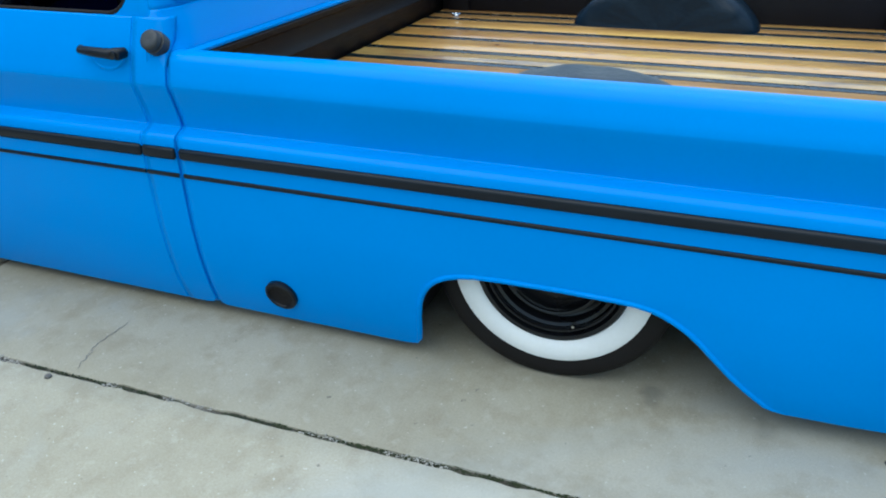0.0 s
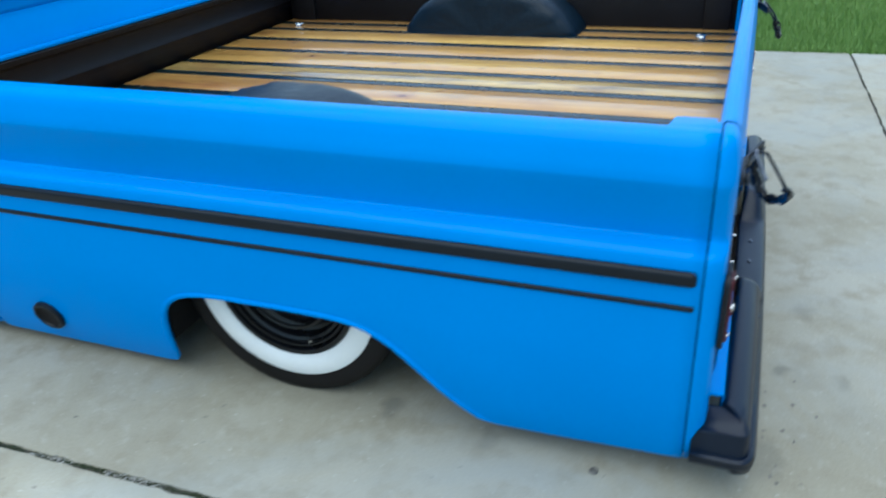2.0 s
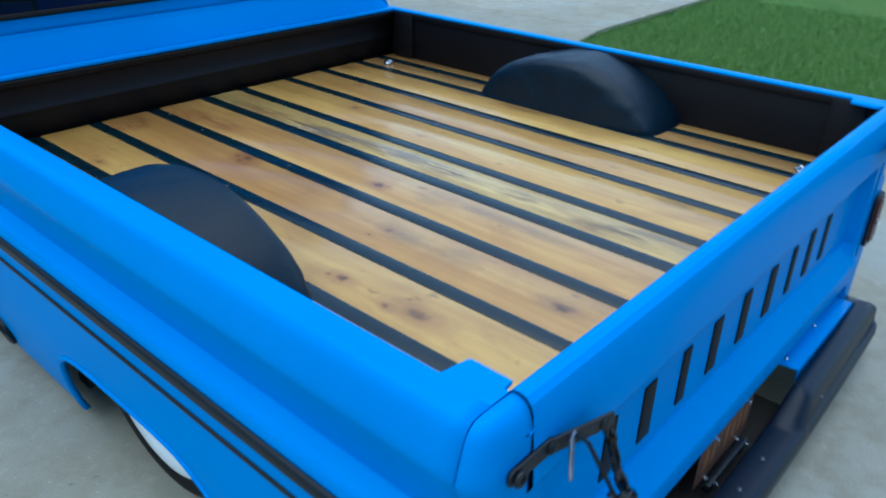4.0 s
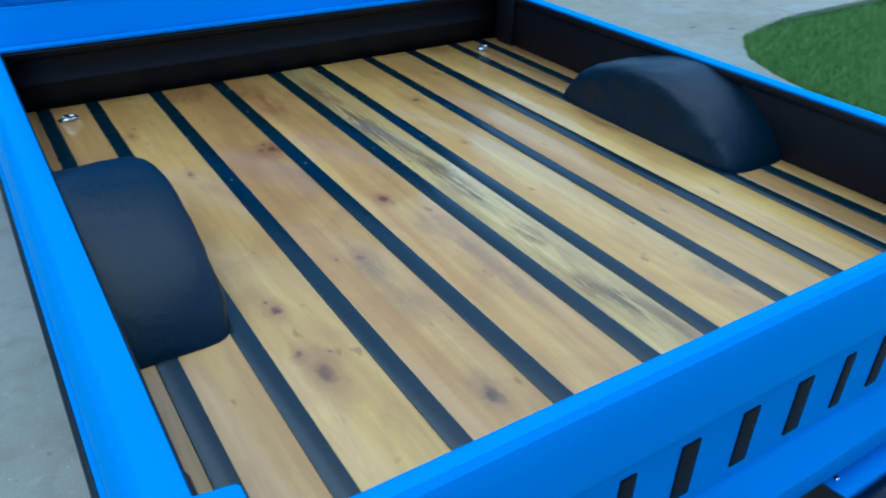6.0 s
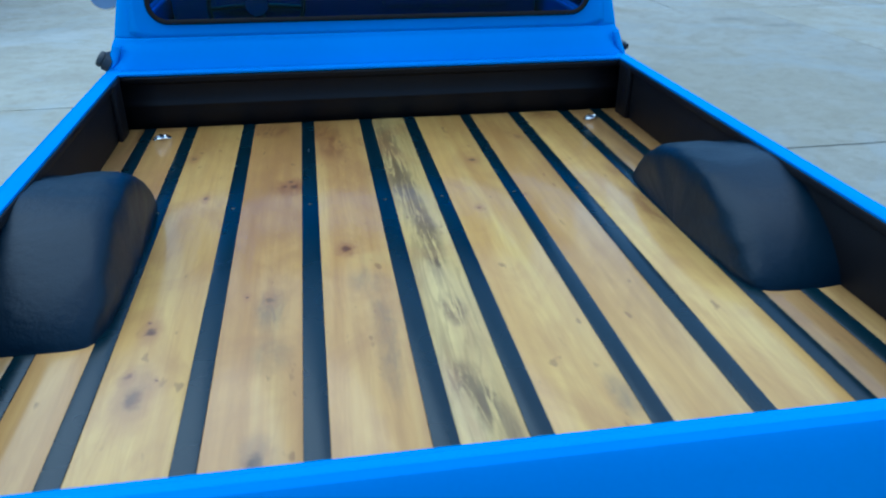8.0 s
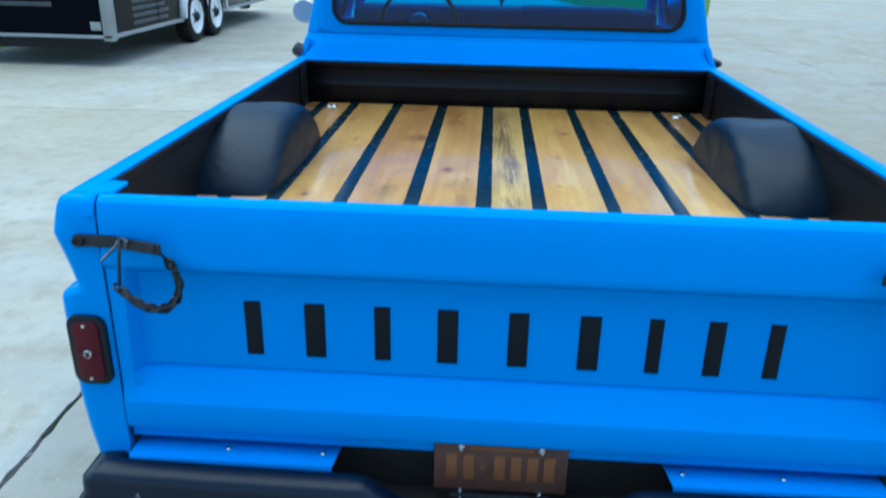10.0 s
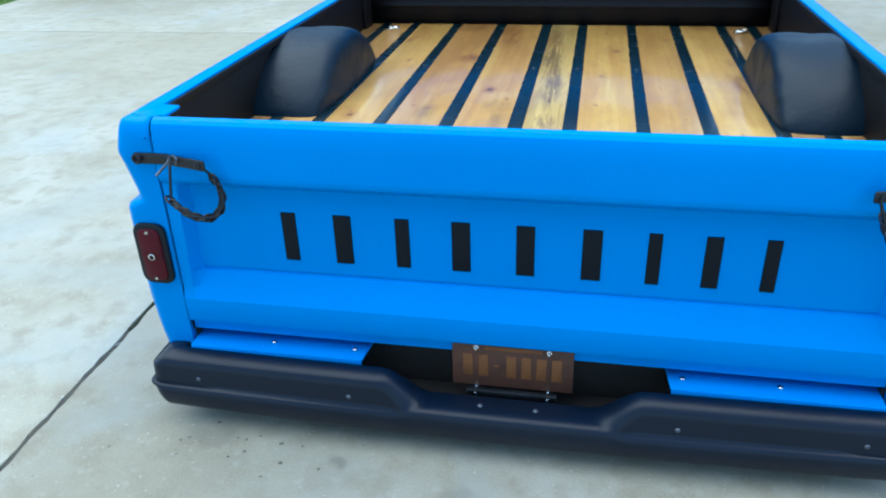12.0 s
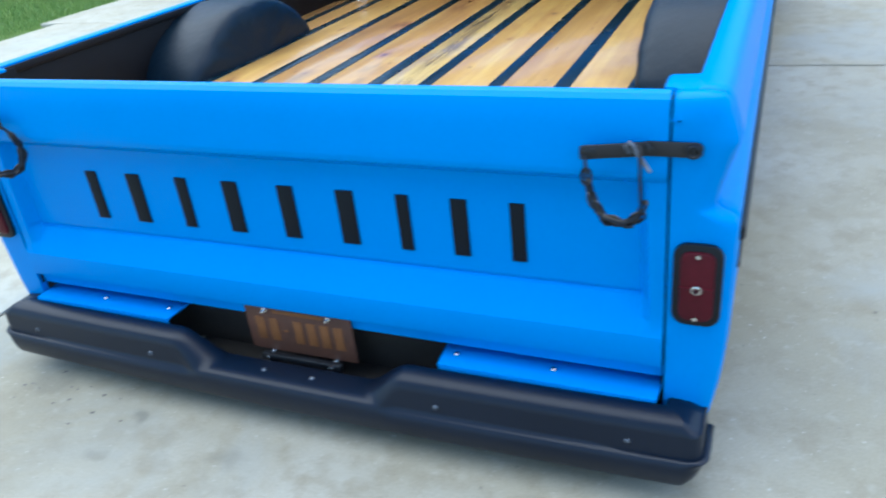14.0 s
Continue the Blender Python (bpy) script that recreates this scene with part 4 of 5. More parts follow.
for s in (-1, 1):
    o = [(s * 0.385, -0.068), (s * 0.375, 0.03), (s * 0.866, 0.03), (s * 0.862, -0.068)]
    sill = part("sill_plate", outline_plate(o, "z", 0.209, 0.006, 0.002), PAINT, truck, "flat blue sill plate with two bolts")
    part("sill_flange", box(s * 0.386, s * 0.861, -0.069, -0.064, 0.176, 0.211, 0.002), PAINT, sill)
    for x in (0.415, 0.640):
        piece("sill_bolt", small_bolt, sill, pose(s * x, -0.024, 0.2152))
    # Dark block standing in for the shaded gap at the sill's end
    part("sill_notch", box(s * 0.862, s * 0.885, -0.015, 0.03, 0.18, 0.235, 0.002), DARK, sill)
part("rear_crossmember", box(-0.87, 0.87, 0.04, 0.10, 0.08, 0.245, 0.01), WELL, truck)
well_floor = box(-0.385, 0.385, -0.095, 0.05, 0.075, 0.085, 0.002)
part("bumper_well", well_floor, WELL, truck)
plate = part("number_plate", box(-0.153, 0.153, -0.0325, -0.0295, 0.144, 0.280, 0.0012), PLATE, truck, "old rust-brown number plate with faded orange characters")
for x in (-0.113, -0.073, -0.002, 0.036, 0.074, 0.112):
    part("plate_bar", box(x - 0.0125, x + 0.0125, -0.0342, -0.0320, 0.176, 0.242, 0.0008), RUSTBAR, plate)
part("plate_bar", box(-0.070, 0.075, -0.0336, -0.0320, 0.257, 0.267, 0.0006), RUSTBAR, plate)
part("plate_bar", box(-0.046, -0.034, -0.0342, -0.0320, 0.206, 0.212, 0.0006), RUSTBAR, plate)
for x, z in ((-0.091, 0.265), (0.092, 0.265), (-0.091, 0.141), (0.093, 0.141)):
    long = 0.034 if z < 0.2 else 0.015
    part("plate_bolt", turned([(0, 0.0070), (0.0055, 0.0070), (0.006, 0.0040), (long - 0.001, 0.0040), (long, 0.003), (long, 0.0005)], (x, -0.0315, z), "y", 12, -1), CHROME, plate, "long bright bolt")
    if z < 0.2:
        part("bolt_spacer", turned([(0, 0.013), (0.021, 0.013), (0.024, 0.011), (0.024, 0.0005)], (x, -0.0300, z - 0.024), "y", 14, -1), BLACK, plate, "round black rubber spacer")
part("plate_bracket", box(-0.115, 0.115, -0.056, -0.040, 0.128, 0.145, 0.003), STEEL, plate)

# rear bumper with a dip for the plate
def fall(x, outer, inner):
    """0 outside the dip, 1 in its middle, easing between two distances from the centre."""
    return smooth01((outer - abs(x)) / (outer - inner))


bx = spaced(-0.917, -0.42, 9) + spaced(-0.40, 0.40, 80) + spaced(0.42, 0.917, 9)
CORNER = [6, 14, 24, 34, 45, 56, 66, 76, 84, 90]
stations = [(-0.917, -90, 0.09), (-0.917, -90, 0.04)] + [(-0.917, -a, 0.0) for a in CORNER[::-1]] + [(x, 0, 0.0) for x in bx] + [(0.917, a, 0.0) for a in CORNER] + [(0.917, 90, 0.04), (0.917, 90, 0.09)]
# each line along the bumper: (depth, height) outside the dip and inside it, and where it falls
LINES = [((-0.064, 0.180), (-0.057, 0.084), 0.325, 0.200), ((-0.068, 0.205), (-0.0585, 0.137), 0.325, 0.200), ((-0.071, 0.2105), (-0.0605, 0.1395), 0.325, 0.200), ((-0.076, 0.2125), (-0.065, 0.1405), 0.325, 0.200),
         ((-0.088, 0.2120), (-0.085, 0.1402), 0.324, 0.202), ((-0.098, 0.2098), (-0.103, 0.1398), 0.323, 0.208), ((-0.107, 0.2062), (-0.115, 0.1390), 0.322, 0.216), ((-0.1150, 0.2012), (-0.1225, 0.1380), 0.322, 0.226),
         ((-0.1210, 0.1942), (-0.1285, 0.1365), 0.324, 0.236), ((-0.1250, 0.1852), (-0.1330, 0.1345), 0.326, 0.246), ((-0.1270, 0.1770), (-0.1365, 0.1320), 0.328, 0.254), ((-0.1285, 0.1370), (-0.1395, 0.1290), 0.310, 0.250),
         ((-0.1305, 0.1290), (-0.1415, 0.1255), 0.305, 0.250), ((-0.1375, 0.1225), (-0.1435, 0.1205), 0.300, 0.250), ((-0.1425, 0.1165), (-0.1450, 0.1145), 0.300, 0.250)]
LOWER = [(-0.1455, 0.108), (-0.1452, 0.094), (-0.141, 0.070), (-0.134, 0.056), (-0.124, 0.046), (-0.106, 0.040), (-0.060, 0.037)]
rows = []
for x, turn, far in stations:
    tip = smooth01(abs(turn) / 80)
    prof = []
    for o, n, outer, inner in LINES:
        f = fall(x, outer, inner)
        prof.append((o[0] + (n[0] - o[0]) * f - tip * (0.0145 if o[0] < -0.12 else 0.012 if o[0] < -0.095 else 0.0), o[1] + (n[1] - o[1]) * f - (0.010 * tip if o[1] > 0.19 else 0.0)))
    row = []
    for j, (y, z) in enumerate(prof + LOWER):
        deep, a = y + 0.152, radians(turn)
        if turn == 0:
            px, py = math.copysign(min(abs(x), 0.964 - deep), x), y
        elif deep < 0.05:
            px, py = x + (0.05 - deep) * math.sin(a), -0.102 - (0.05 - deep) * math.cos(a) + far
        else:
            px, py = math.copysign(0.964 - deep, x), y + far
        row.append((px, py - 0.012 + 0.012 * (min(abs(px), 0.945) / 0.945) ** 2, z + 0.008 * (abs(px) / 0.945) ** 2 * (1 if j > 12 else 0) + tip * 0.022 * max(0.0, (0.100 - z) / 0.045)))
    rows.append(row)
bumper = part("rear_bumper", sheet(rows, (0, -1, 0.2)), BUMPER, truck, "black powder-coated step bumper with a dip for the plate", angle=65, thick=0.005)
round_bolt = bolt_mesh("bumper_bolt", 0.0068, 0.005, HOOK)
for x, y, z, tilt in ((-0.820, -0.1285, 0.151, 90), (-0.404, -0.1375, 0.150, 90), (0.402, -0.1375, 0.150, 90), (0.816, -0.1285, 0.151, 90), (-0.071, -0.109, 0.1400, 0), (0.067, -0.109, 0.1400, 0)):
    piece("bumper_bolt", round_bolt, bumper, pose(x, y, z, tilt))


# wheels
def wheel(s, y):
    c = (s * 0.885, y, 0.322)
    tyre = [(-0.19, 0.215), (-0.20, 0.25), (-0.19, 0.295), (-0.165, 0.316), (-0.12, 0.322), (-0.022, 0.322), (-0.008, 0.3205), (0.001, 0.315), (0.006, 0.303), (0.0065, 0.285), (0.003, 0.262)]
    base = part("tyre", turned(tyre, c, "x", 64, s), RUBBER, truck, "black tyre with a wide white sidewall")
    part("whitewall", turned([(0.003, 0.2665), (0.0065, 0.262), (0.007, 0.235), (0.004, 0.214), (-0.004, 0.206)], c, "x", 64, s), WHITEWALL, base, "clean white sidewall band")
    part("rim", turned([(-0.004, 0.2075), (0.002, 0.203), (0.000, 0.192), (-0.018, 0.188), (-0.022, 0.178), (-0.016, 0.170), (-0.020, 0.162), (-0.045, 0.156), (-0.052, 0.140), (-0.040, 0.120),
                       (-0.030, 0.095), (-0.024, 0.060), (-0.010, 0.050), (-0.004, 0.030), (-0.002, 0.0005)], c, "x", 56, s), RIM, base, "gloss black steel wheel")
    part("trim_ring", tube([(c[0] - s * 0.012, y + 0.181 * math.cos(a), c[2] + 0.181 * math.sin(a)) for a in [2 * math.pi * k / 56 for k in range(56)]], 0.005, 6, True), RIM, base)
    spoke = [(c[0] - s * 0.014, y + 0.128 * math.cos(a), c[2] + 0.128 * math.sin(a)) for a in [radians(205 + 6 * k) for k in range(20)]]
    part("rim_rib", tube(spoke, 0.006, 8), RIM, base)
    part("valve_stem", tube([(c[0] - s * 0.014, y - 0.062, c[2] - 0.150), (c[0] + s * 0.004, y - 0.064, c[2] - 0.152)], 0.004, 8), CHROME, base)


for s in (-1, 1):
    for y in AXLE:
        wheel(s, y)
part("chassis", box(-0.60, 0.60, 0.10, 4.75, 0.13, 0.40, 0.02), DARK, truck)
part("cab_floor", box(-0.88, 0.88, 2.10, 3.35, 0.12, 0.20, 0.01), DARK, truck)

# side exhaust port on the bed side
port = part("exhaust_port", turned([(-0.004, 0.051), (0.008, 0.051), (0.012, 0.046), (0.011, 0.040), (0.004, 0.037)], (0, 0, 0), "z", 32), BLACK, truck, "round black side port with a rubber rim")
throat = part("port_throat", turned([(0.007, 0.039), (0.0035, 0.034), (0.003, 0.0005)], (0, 0, 0), "z", 32), LINER, port)
for ob in (port, throat):
    ob.data.transform(Matrix.Translation((-0.957, 1.800, 0.143)) @ Vector((-0.97, 0, -0.24)).to_track_quat("Z", "Y").to_matrix().to_4x4())

# ---- cab ----
cab_ys = [2.064, 2.067, 2.074] + spaced(2.085, 2.174, 5)
door_ys = [2.179, 2.183] + spaced(2.23, 3.20, 22) + [3.245, 3.249]
fend_ys = [3.254] + spaced(3.29, 4.75, 46) + [4.80, 4.84, 4.87, 4.885]
for s in (-1, 1):
    rows = side_skin(s, CAB, cab_ys, [0.006, 0.001, 0.0] + [0.0] * (len(cab_ys) - 3))
    rows = [[(x - s * curve([(2.064, 0.034), (2.068, 0.024), (2.075, 0.014), (2.086, 0.006), (2.12, 0.0)], y) * smooth01((z - 0.80) / 0.05), y, z) for x, y, z in row] for row in rows]
    quarter = part("cab_quarter", sheet(rows, (s, 0, 0)), PAINT, truck, "satin blue rear cab corner", angle=30, thick=0.005)
    door = part("door", sheet(side_skin(s, CAB, door_ys, [0.005] + [0.0] * (len(door_ys) - 2) + [0.005]), (s, 0, 0)), PAINT, truck, "closed satin blue door with a black handle", angle=30, thick=0.005)
    fender = part("front_fender", sheet(side_skin(s, [(0.62, 0.868), (0.78, 0.868), (0.88, 0.862)] + CAB[4:], fend_ys, [0.0] * (len(fend_ys) - 4) + [0.004, 0.014, 0.035, 0.07]), (s, 0, 0.2)), PAINT, truck, angle=30, thick=0.005)
    part("seam_filler", sheet(side_skin(s, CAB[5:], [2.030, 2.058, 2.090], grow=-0.008), (s, 0, 0)), PAINT, truck)
    part("door_gap", sheet(side_skin(s, CAB, [2.163, 2.178, 2.193], grow=-0.0025), (s, 0, 0)), PAINT, quarter)
    part("door_gap", sheet(side_skin(s, CAB, [3.235, 3.25, 3.265], grow=-0.0065), (s, 0, 0)), PAINT, quarter)
    part("wide_trim", box(s * 0.984, s * 0.997, 2.064, 2.1765, 0.543, 0.576, 0.009, 3), BLACK, quarter)
    part("narrow_trim", box(s * 0.984, s * 0.991, 2.065, 2.1765, 0.4883, 0.5007, 0.003), BLACK, quarter)
    part("wide_trim", box(s * 0.984, s * 0.997, 2.180, 3.235, 0.543, 0.576, 0.009, 3), BLACK, door, "long satin black side trim")
    part("narrow_trim", tube([(s * 0.987, y, z) for y, z in ((2.182, 0.4945), (2.80, 0.4945), (2.825, 0.497), (2.875, 0.540), (2.885, 0.548))], 0.0058, 8), BLACK, door)
    part("wide_trim", box(s * 0.984, s * 0.997, 3.26, 4.70, 0.543, 0.576, 0.009, 3), BLACK, fender)
    # door handle with its scooped pocket
    scoop = [(2.256 + 0.062 * math.cos(a), 0.826 + 0.050 * math.sin(a)) for a in [radians(190 + 10 * k) for k in range(17)]]
    part("handle_scoop", tube([(s * (float(np.interp(-z, [-q[1] for q in CAB], [q[0] for q in CAB])) - 0.002), y, z) for y, z in scoop], [0.001] * 2 + [0.0055] * 13 + [0.001] * 2, 8), PAINT, door)
    handle = [(s * 0.965, 2.191, 0.824), (s * 0.988, 2.195, 0.824), (s * 0.995, 2.212, 0.825), (s * 0.995, 2.27, 0.827), (s * 0.990, 2.318, 0.829), (s * 0.970, 2.335, 0.830)]
    grip = part("door_handle", tube(handle, [0.014, 0.017, 0.015, 0.0135, 0.012, 0.008], 12), BLACK, door, "black pull handle with a push button")
    part("push_button", turned([(0, 0.011), (0.010, 0.011), (0.012, 0.0005)], (s * 0.996, 2.198, 0.824), "x", 16, s), RIM, grip)
    # upper side panel with the door window
    hole = [(y, z) for y, z in round_rect(2.66, 1.154, 0.92, 0.484, 0.07, 6)]
    outer = []
    for y, z in hole:
        dy, dz = y - 2.66, z - 1.154
        k = min(0.62 / abs(dy) if abs(dy) > 1e-6 else 9e9, 0.307 / abs(dz) if abs(dz) > 1e-6 else 9e9)
        outer.append((2.66 + dy * k, 1.154 + dz * k))

    def on_side(y, z, deep=0.0, s=s):
        lean = max(0.0, (z - 0.90)) / 0.57
        y2 = min(max(y, 2.123 + 0.06 * lean), 3.25 - 0.32 * lean + 0.06)
        return (s * (0.922 - 0.115 * lean - 0.03 * lean * lean - deep), y2, z)

    rows = [[on_side(*p) for p in outer], [on_side((a[0] + b[0] * 3) / 4, (a[1] + b[1] * 3) / 4) for a, b in zip(outer, hole)], [on_side(*p) for p in hole], [on_side(*p, 0.03) for p in hole]]
    part("window_surround", sheet([r + [r[0]] for r in rows], (s, 0, 0)), PAINT, truck, angle=30, thick=0.004)
    seal = part("window_seal", tube([on_side(*p, 0.006) for p in hole], 0.008, 6, True), RUBBER, truck)
    glass = part("door_glass", sheet([[on_side(2.66 + (p[0] - 2.66) * f, 1.154 + (p[1] - 1.154) * f, 0.012) for p in hole + hole[:1]] for f in (1.0, 0.02)], (s, 0, 0)), SIDE_GLASS, truck, "dark door window glass")
    glass.visible_shadow = False
    part("vent_bar", tube([on_side(2.95, 0.925, 0.005), on_side(2.93, 1.395, 0.005)], 0.009, 8), BLACK, truck)

# rear cab wall with its wide window
def back_y(z):
    return curve([(0.78, 2.036), (0.82, 2.042), (0.895, 2.072), (0.912, 2.082), (0.925, 2.088), (1.10, 2.100), (1.40, 2.130), (1.52, 2.175), (1.56, 2.22)], z)


def back_half(z):
    return curve([(0.78, 0.945), (0.815, 0.925), (0.84, 0.900), (0.87, 0.878), (0.90, 0.866), (0.94, 0.858), (1.10, 0.838), (1.30, 0.812), (1.45, 0.775), (1.52, 0.73)], z)


def densify(pts, step):
    """The same closed outline with points along its straight runs."""
    out = []
    for a, b in zip(pts, pts[1:] + pts[:1]):
        n = max(1, int(math.dist(a, b) / step))
        out += [(a[0] + (b[0] - a[0]) * k / n, a[1] + (b[1] - a[1]) * k / n) for k in range(n)]
    return out


win = []
for x, z in densify(round_rect(0.0, 1.195, 1.584, 0.43, 0.075, 7), 0.08):
    win.append((x * (1 - (z - 0.98) * 0.16), z))
rim = []
for x, z in win:
    dz = z - 1.195
    k = min(back_half(1.2) / abs(x) if abs(x) > 1e-6 else 9e9, (0.33 if dz > 0 else 0.268) / abs(dz) if abs(dz) > 1e-6 else 9e9)
    zz = 1.195 + dz * k
    xx = x * k
    rim.append((max(-back_half(zz), min(back_half(zz), xx * (back_half(zz) / back_half(1.2)))), zz))
rows = []
for f in (0.0, 0.3, 0.6, 0.85, 1.0):
    rows.append([(a[0] + (b[0] - a[0]) * f, back_y(a[1] + (b[1] - a[1]) * f), a[1] + (b[1] - a[1]) * f) for a, b in zip(rim, win)])
rows.append([(x, back_y(z) + 0.03, z) for x, z in win])
part("cab_rear_wall", sheet([r + [r[0]] for r in rows], (0, -1, 0)), PAINT, truck, "satin blue rear cab wall round a wide window", angle=25, thick=0.004)
def corner_arc(z):
    """From the rear wall round to the cab side, at one height."""
    h, lean = back_half(z), max(0.0, z - 0.90) / 0.57
    sx = max(h, 0.922 - 0.115 * lean - 0.03 * lean * lean) if z > 0.92 else curve([(0.80, 0.966), (0.855, 0.947), (0.895, 0.930), (0.935, 0.914)], z)
    a, b = Vector((h * 0.955, back_y(z), z)), Vector((sx, 2.125 + 0.06 * lean, z))
    m = Vector((max(a.x, b.x) - 0.004, a.y + 0.008, z))
    return [a * (1 - t) ** 2 + m * 2 * t * (1 - t) + b * t * t for t in spaced(0, 1, 9)]


rows = []
for z in (0.76, 0.79, 0.82, 0.84, 0.86, 0.88, 0.897, 0.906, 0.915, 0.922, 0.929):
    arc = corner_arc(z)
    mid = [(back_half(z) * u, back_y(z), z) for u in [-0.93] + spaced(-0.9, 0.9, 12) + [0.93]]
    rows.append([(-q.x, q.y, q.z) for q in arc[::-1]] + mid + [tuple(q) for q in arc])
part("cab_rear_lower", sheet(rows, (0, -1, 0)), PAINT, truck, angle=32, thick=0.004)
for s in (-1, 1):
    rows = [[(s * q.x, q.y, q.z) for q in corner_arc(z)] for z in (0.926, 0.94, 0.97, 1.0, 1.1, 1.2, 1.3, 1.4, 1.46)]
    part("cab_corner", sheet(rows, (s, -1, 0)), PAINT, truck, angle=50, thick=0.004)
gasket = part("window_gasket", tube([(x, back_y(z) - 0.002, z) for x, z in win], 0.0095, 8, True), RUBBER, truck, "black rubber window gasket")
pane = part("rear_window", sheet([[(x * f, back_y(1.195 + (z - 1.195) * f) + 0.004, 1.195 + (z - 1.195) * f) for x, z in win + win[:1]] for f in (1.0, 0.6, 0.02)], (0, -1, 0)), GLASS, truck, "blue-green tinted rear window glass")
pane.visible_shadow = False

# roof, windshield, pillars
rows = []
for y, z, h in ((2.15, 1.455, 0.755), (2.19, 1.50, 0.735), (2.27, 1.535, 0.70), (2.45, 1.555, 0.69), (2.70, 1.56, 0.69), (2.90, 1.545, 0.69), (3.00, 1.51, 0.71), (3.03, 1.46, 0.745)):
    rows.append([(h * u, y, z - 0.085 * max(0, abs(u) - 0.8) / 0.25 * (1 if z > 1.47 else 0)) for u in [-1.05, -1, -0.95, -0.9, -0.8] + spaced(-0.6, 0.6, 6) + [0.8, 0.9, 0.95, 1, 1.05]])
part("cab_roof", sheet(rows, (0, 0, 1)), PAINT, truck, "satin blue cab roof", angle=50, thick=0.01)
front = part("windshield", sheet([[(u * (0.83 - 0.10 * f), 3.34 - 0.31 * f - 0.10 * (abs(u) ** 3), 0.945 + 0.51 * f) for u in spaced(-1, 1, 12)] for f in spaced(0, 1, 6)], (0, 1, 0)), WINDSHIELD, truck, "clear curved windshield")
front.visible_shadow = False
for s in (-1, 1):
    part("windshield_pillar", tube([(s * 0.865, 3.26, 0.92), (s * 0.83, 3.14, 1.20), (s * 0.755, 2.98, 1.47)], 0.030, 10), PAINT, truck)
part("cowl", box(-0.90, 0.90, 3.28, 3.36, 0.82, 0.912, 0.02, 3), PAINT, truck)
rows = [[(0.66 * u, y, z + 0.018 * (1 - u * u)) for u in spaced(-1, 1, 12)] for y, z in ((3.35, 0.872), (3.6, 0.866), (4.1, 0.862), (4.5, 0.855), (4.78, 0.845), (4.86, 0.84), (4.885, 0.80), (4.885, 0.70))]
part("hood", sheet(rows, (0, 0, 1)), PAINT, truck, "satin blue hood", angle=40, thick=0.006)
part("nose_panel", box(-0.93, 0.93, 4.80, 4.87, 0.10, 0.86, 0.02), PAINT, truck)
part("grille_panel", box(-0.80, 0.80, 4.86, 4.89, 0.42, 0.72, 0.01), BLACK, truck)
part("front_bumper", box(-0.93, 0.93, 4.90, 4.99, 0.10, 0.25, 0.03, 3), BUMPER, truck)

# inside the cab
part("dashboard", box(-0.86, 0.86, 3.02, 3.29, 0.62, 0.984, 0.03, 3), SEAT, truck, "dark dashboard under the windshield")
part("instrument_hood", box(-0.66, -0.26, 2.96, 3.20, 0.86, 0.992, 0.03, 3), SEAT, truck)
part("glovebox_hood", box(0.10, 0.72, 2.98, 3.20, 0.86, 0.998, 0.03, 3), SEAT, truck)
part("seat_base", box(-0.80, 0.80, 2.32, 2.85, 0.20, 0.50, 0.06, 3), SEAT, truck)
part("seat_back", box(-0.80, 0.80, 2.14, 2.32, 0.40, 0.93, 0.06, 3), SEAT, truck, "dark cloth bench seat back")
for s in (-1, 1):
    part("inner_door_panel", box(s * 0.885, s * 0.90, 2.12, 3.25, 0.25, 0.905, 0.004), INSIDE, truck)
tilt = Matrix.Translation((-0.47, 2.86, 0.915)) @ pose(0, 0, 0, 62)
ringp = [tilt @ Vector((0.205 * math.cos(a), 0.205 * math.sin(a), 0)) for a in [2 * math.pi * k / 40 for k in range(40)]]
steer = part("steering_wheel", tube(ringp, 0.0115, 8, True), BLACK, truck, "large thin black steering wheel")
part("steering_spoke", tube([tilt @ Vector((-0.2, -0.02, 0)), tilt @ Vector((-0.08, 0, -0.03)), tilt @ Vector((0.08, 0, -0.03)), tilt @ Vector((0.2, -0.02, 0))], 0.010, 8), BLACK, steer)
part("horn_button", turned([(0, 0.0005), (0.002, 0.05), (-0.02, 0.055), (-0.06, 0.03)], tilt @ Vector((0, 0, -0.01)), "y", 20, -1), CHROME, steer)
part("steering_column", tube([tilt @ Vector((0, 0, -0.03)), tilt @ Vector((0, 0, -0.45))], 0.025, 10), BLACK, truck)
inner = part("rear_view_mirror", box(-0.148, 0.030, 3.02, 3.045, 1.245, 1.305, 0.012, 3), BLACK, truck, "black inside rear-view mirror")
part("mirror_stem", tube([(-0.06, 3.035, 1.30), (-0.06, 3.06, 1.40), (-0.06, 3.06, 1.47)], 0.007, 8), BLACK, inner)
feather = []
for f in spaced(0, 1, 14):
    w = 0.030 * math.sin(math.pi * f ** 0.8) + 0.003
    feather.append([(-0.005 + w * math.sin(t) - 0.012 * f, 3.03 + 0.006 * math.cos(t), 1.235 - 0.24 * f) for t in [2 * math.pi * k / 8 for k in range(8)]])
charm = part("hanging_feather", sheet(feather, loop=True), SEAT, inner, "dark feather hanging from the mirror")
part("feather_cord", tube([(-0.005, 3.03, 1.24), (-0.03, 3.03, 1.25)], 0.003, 6), SEAT, inner)
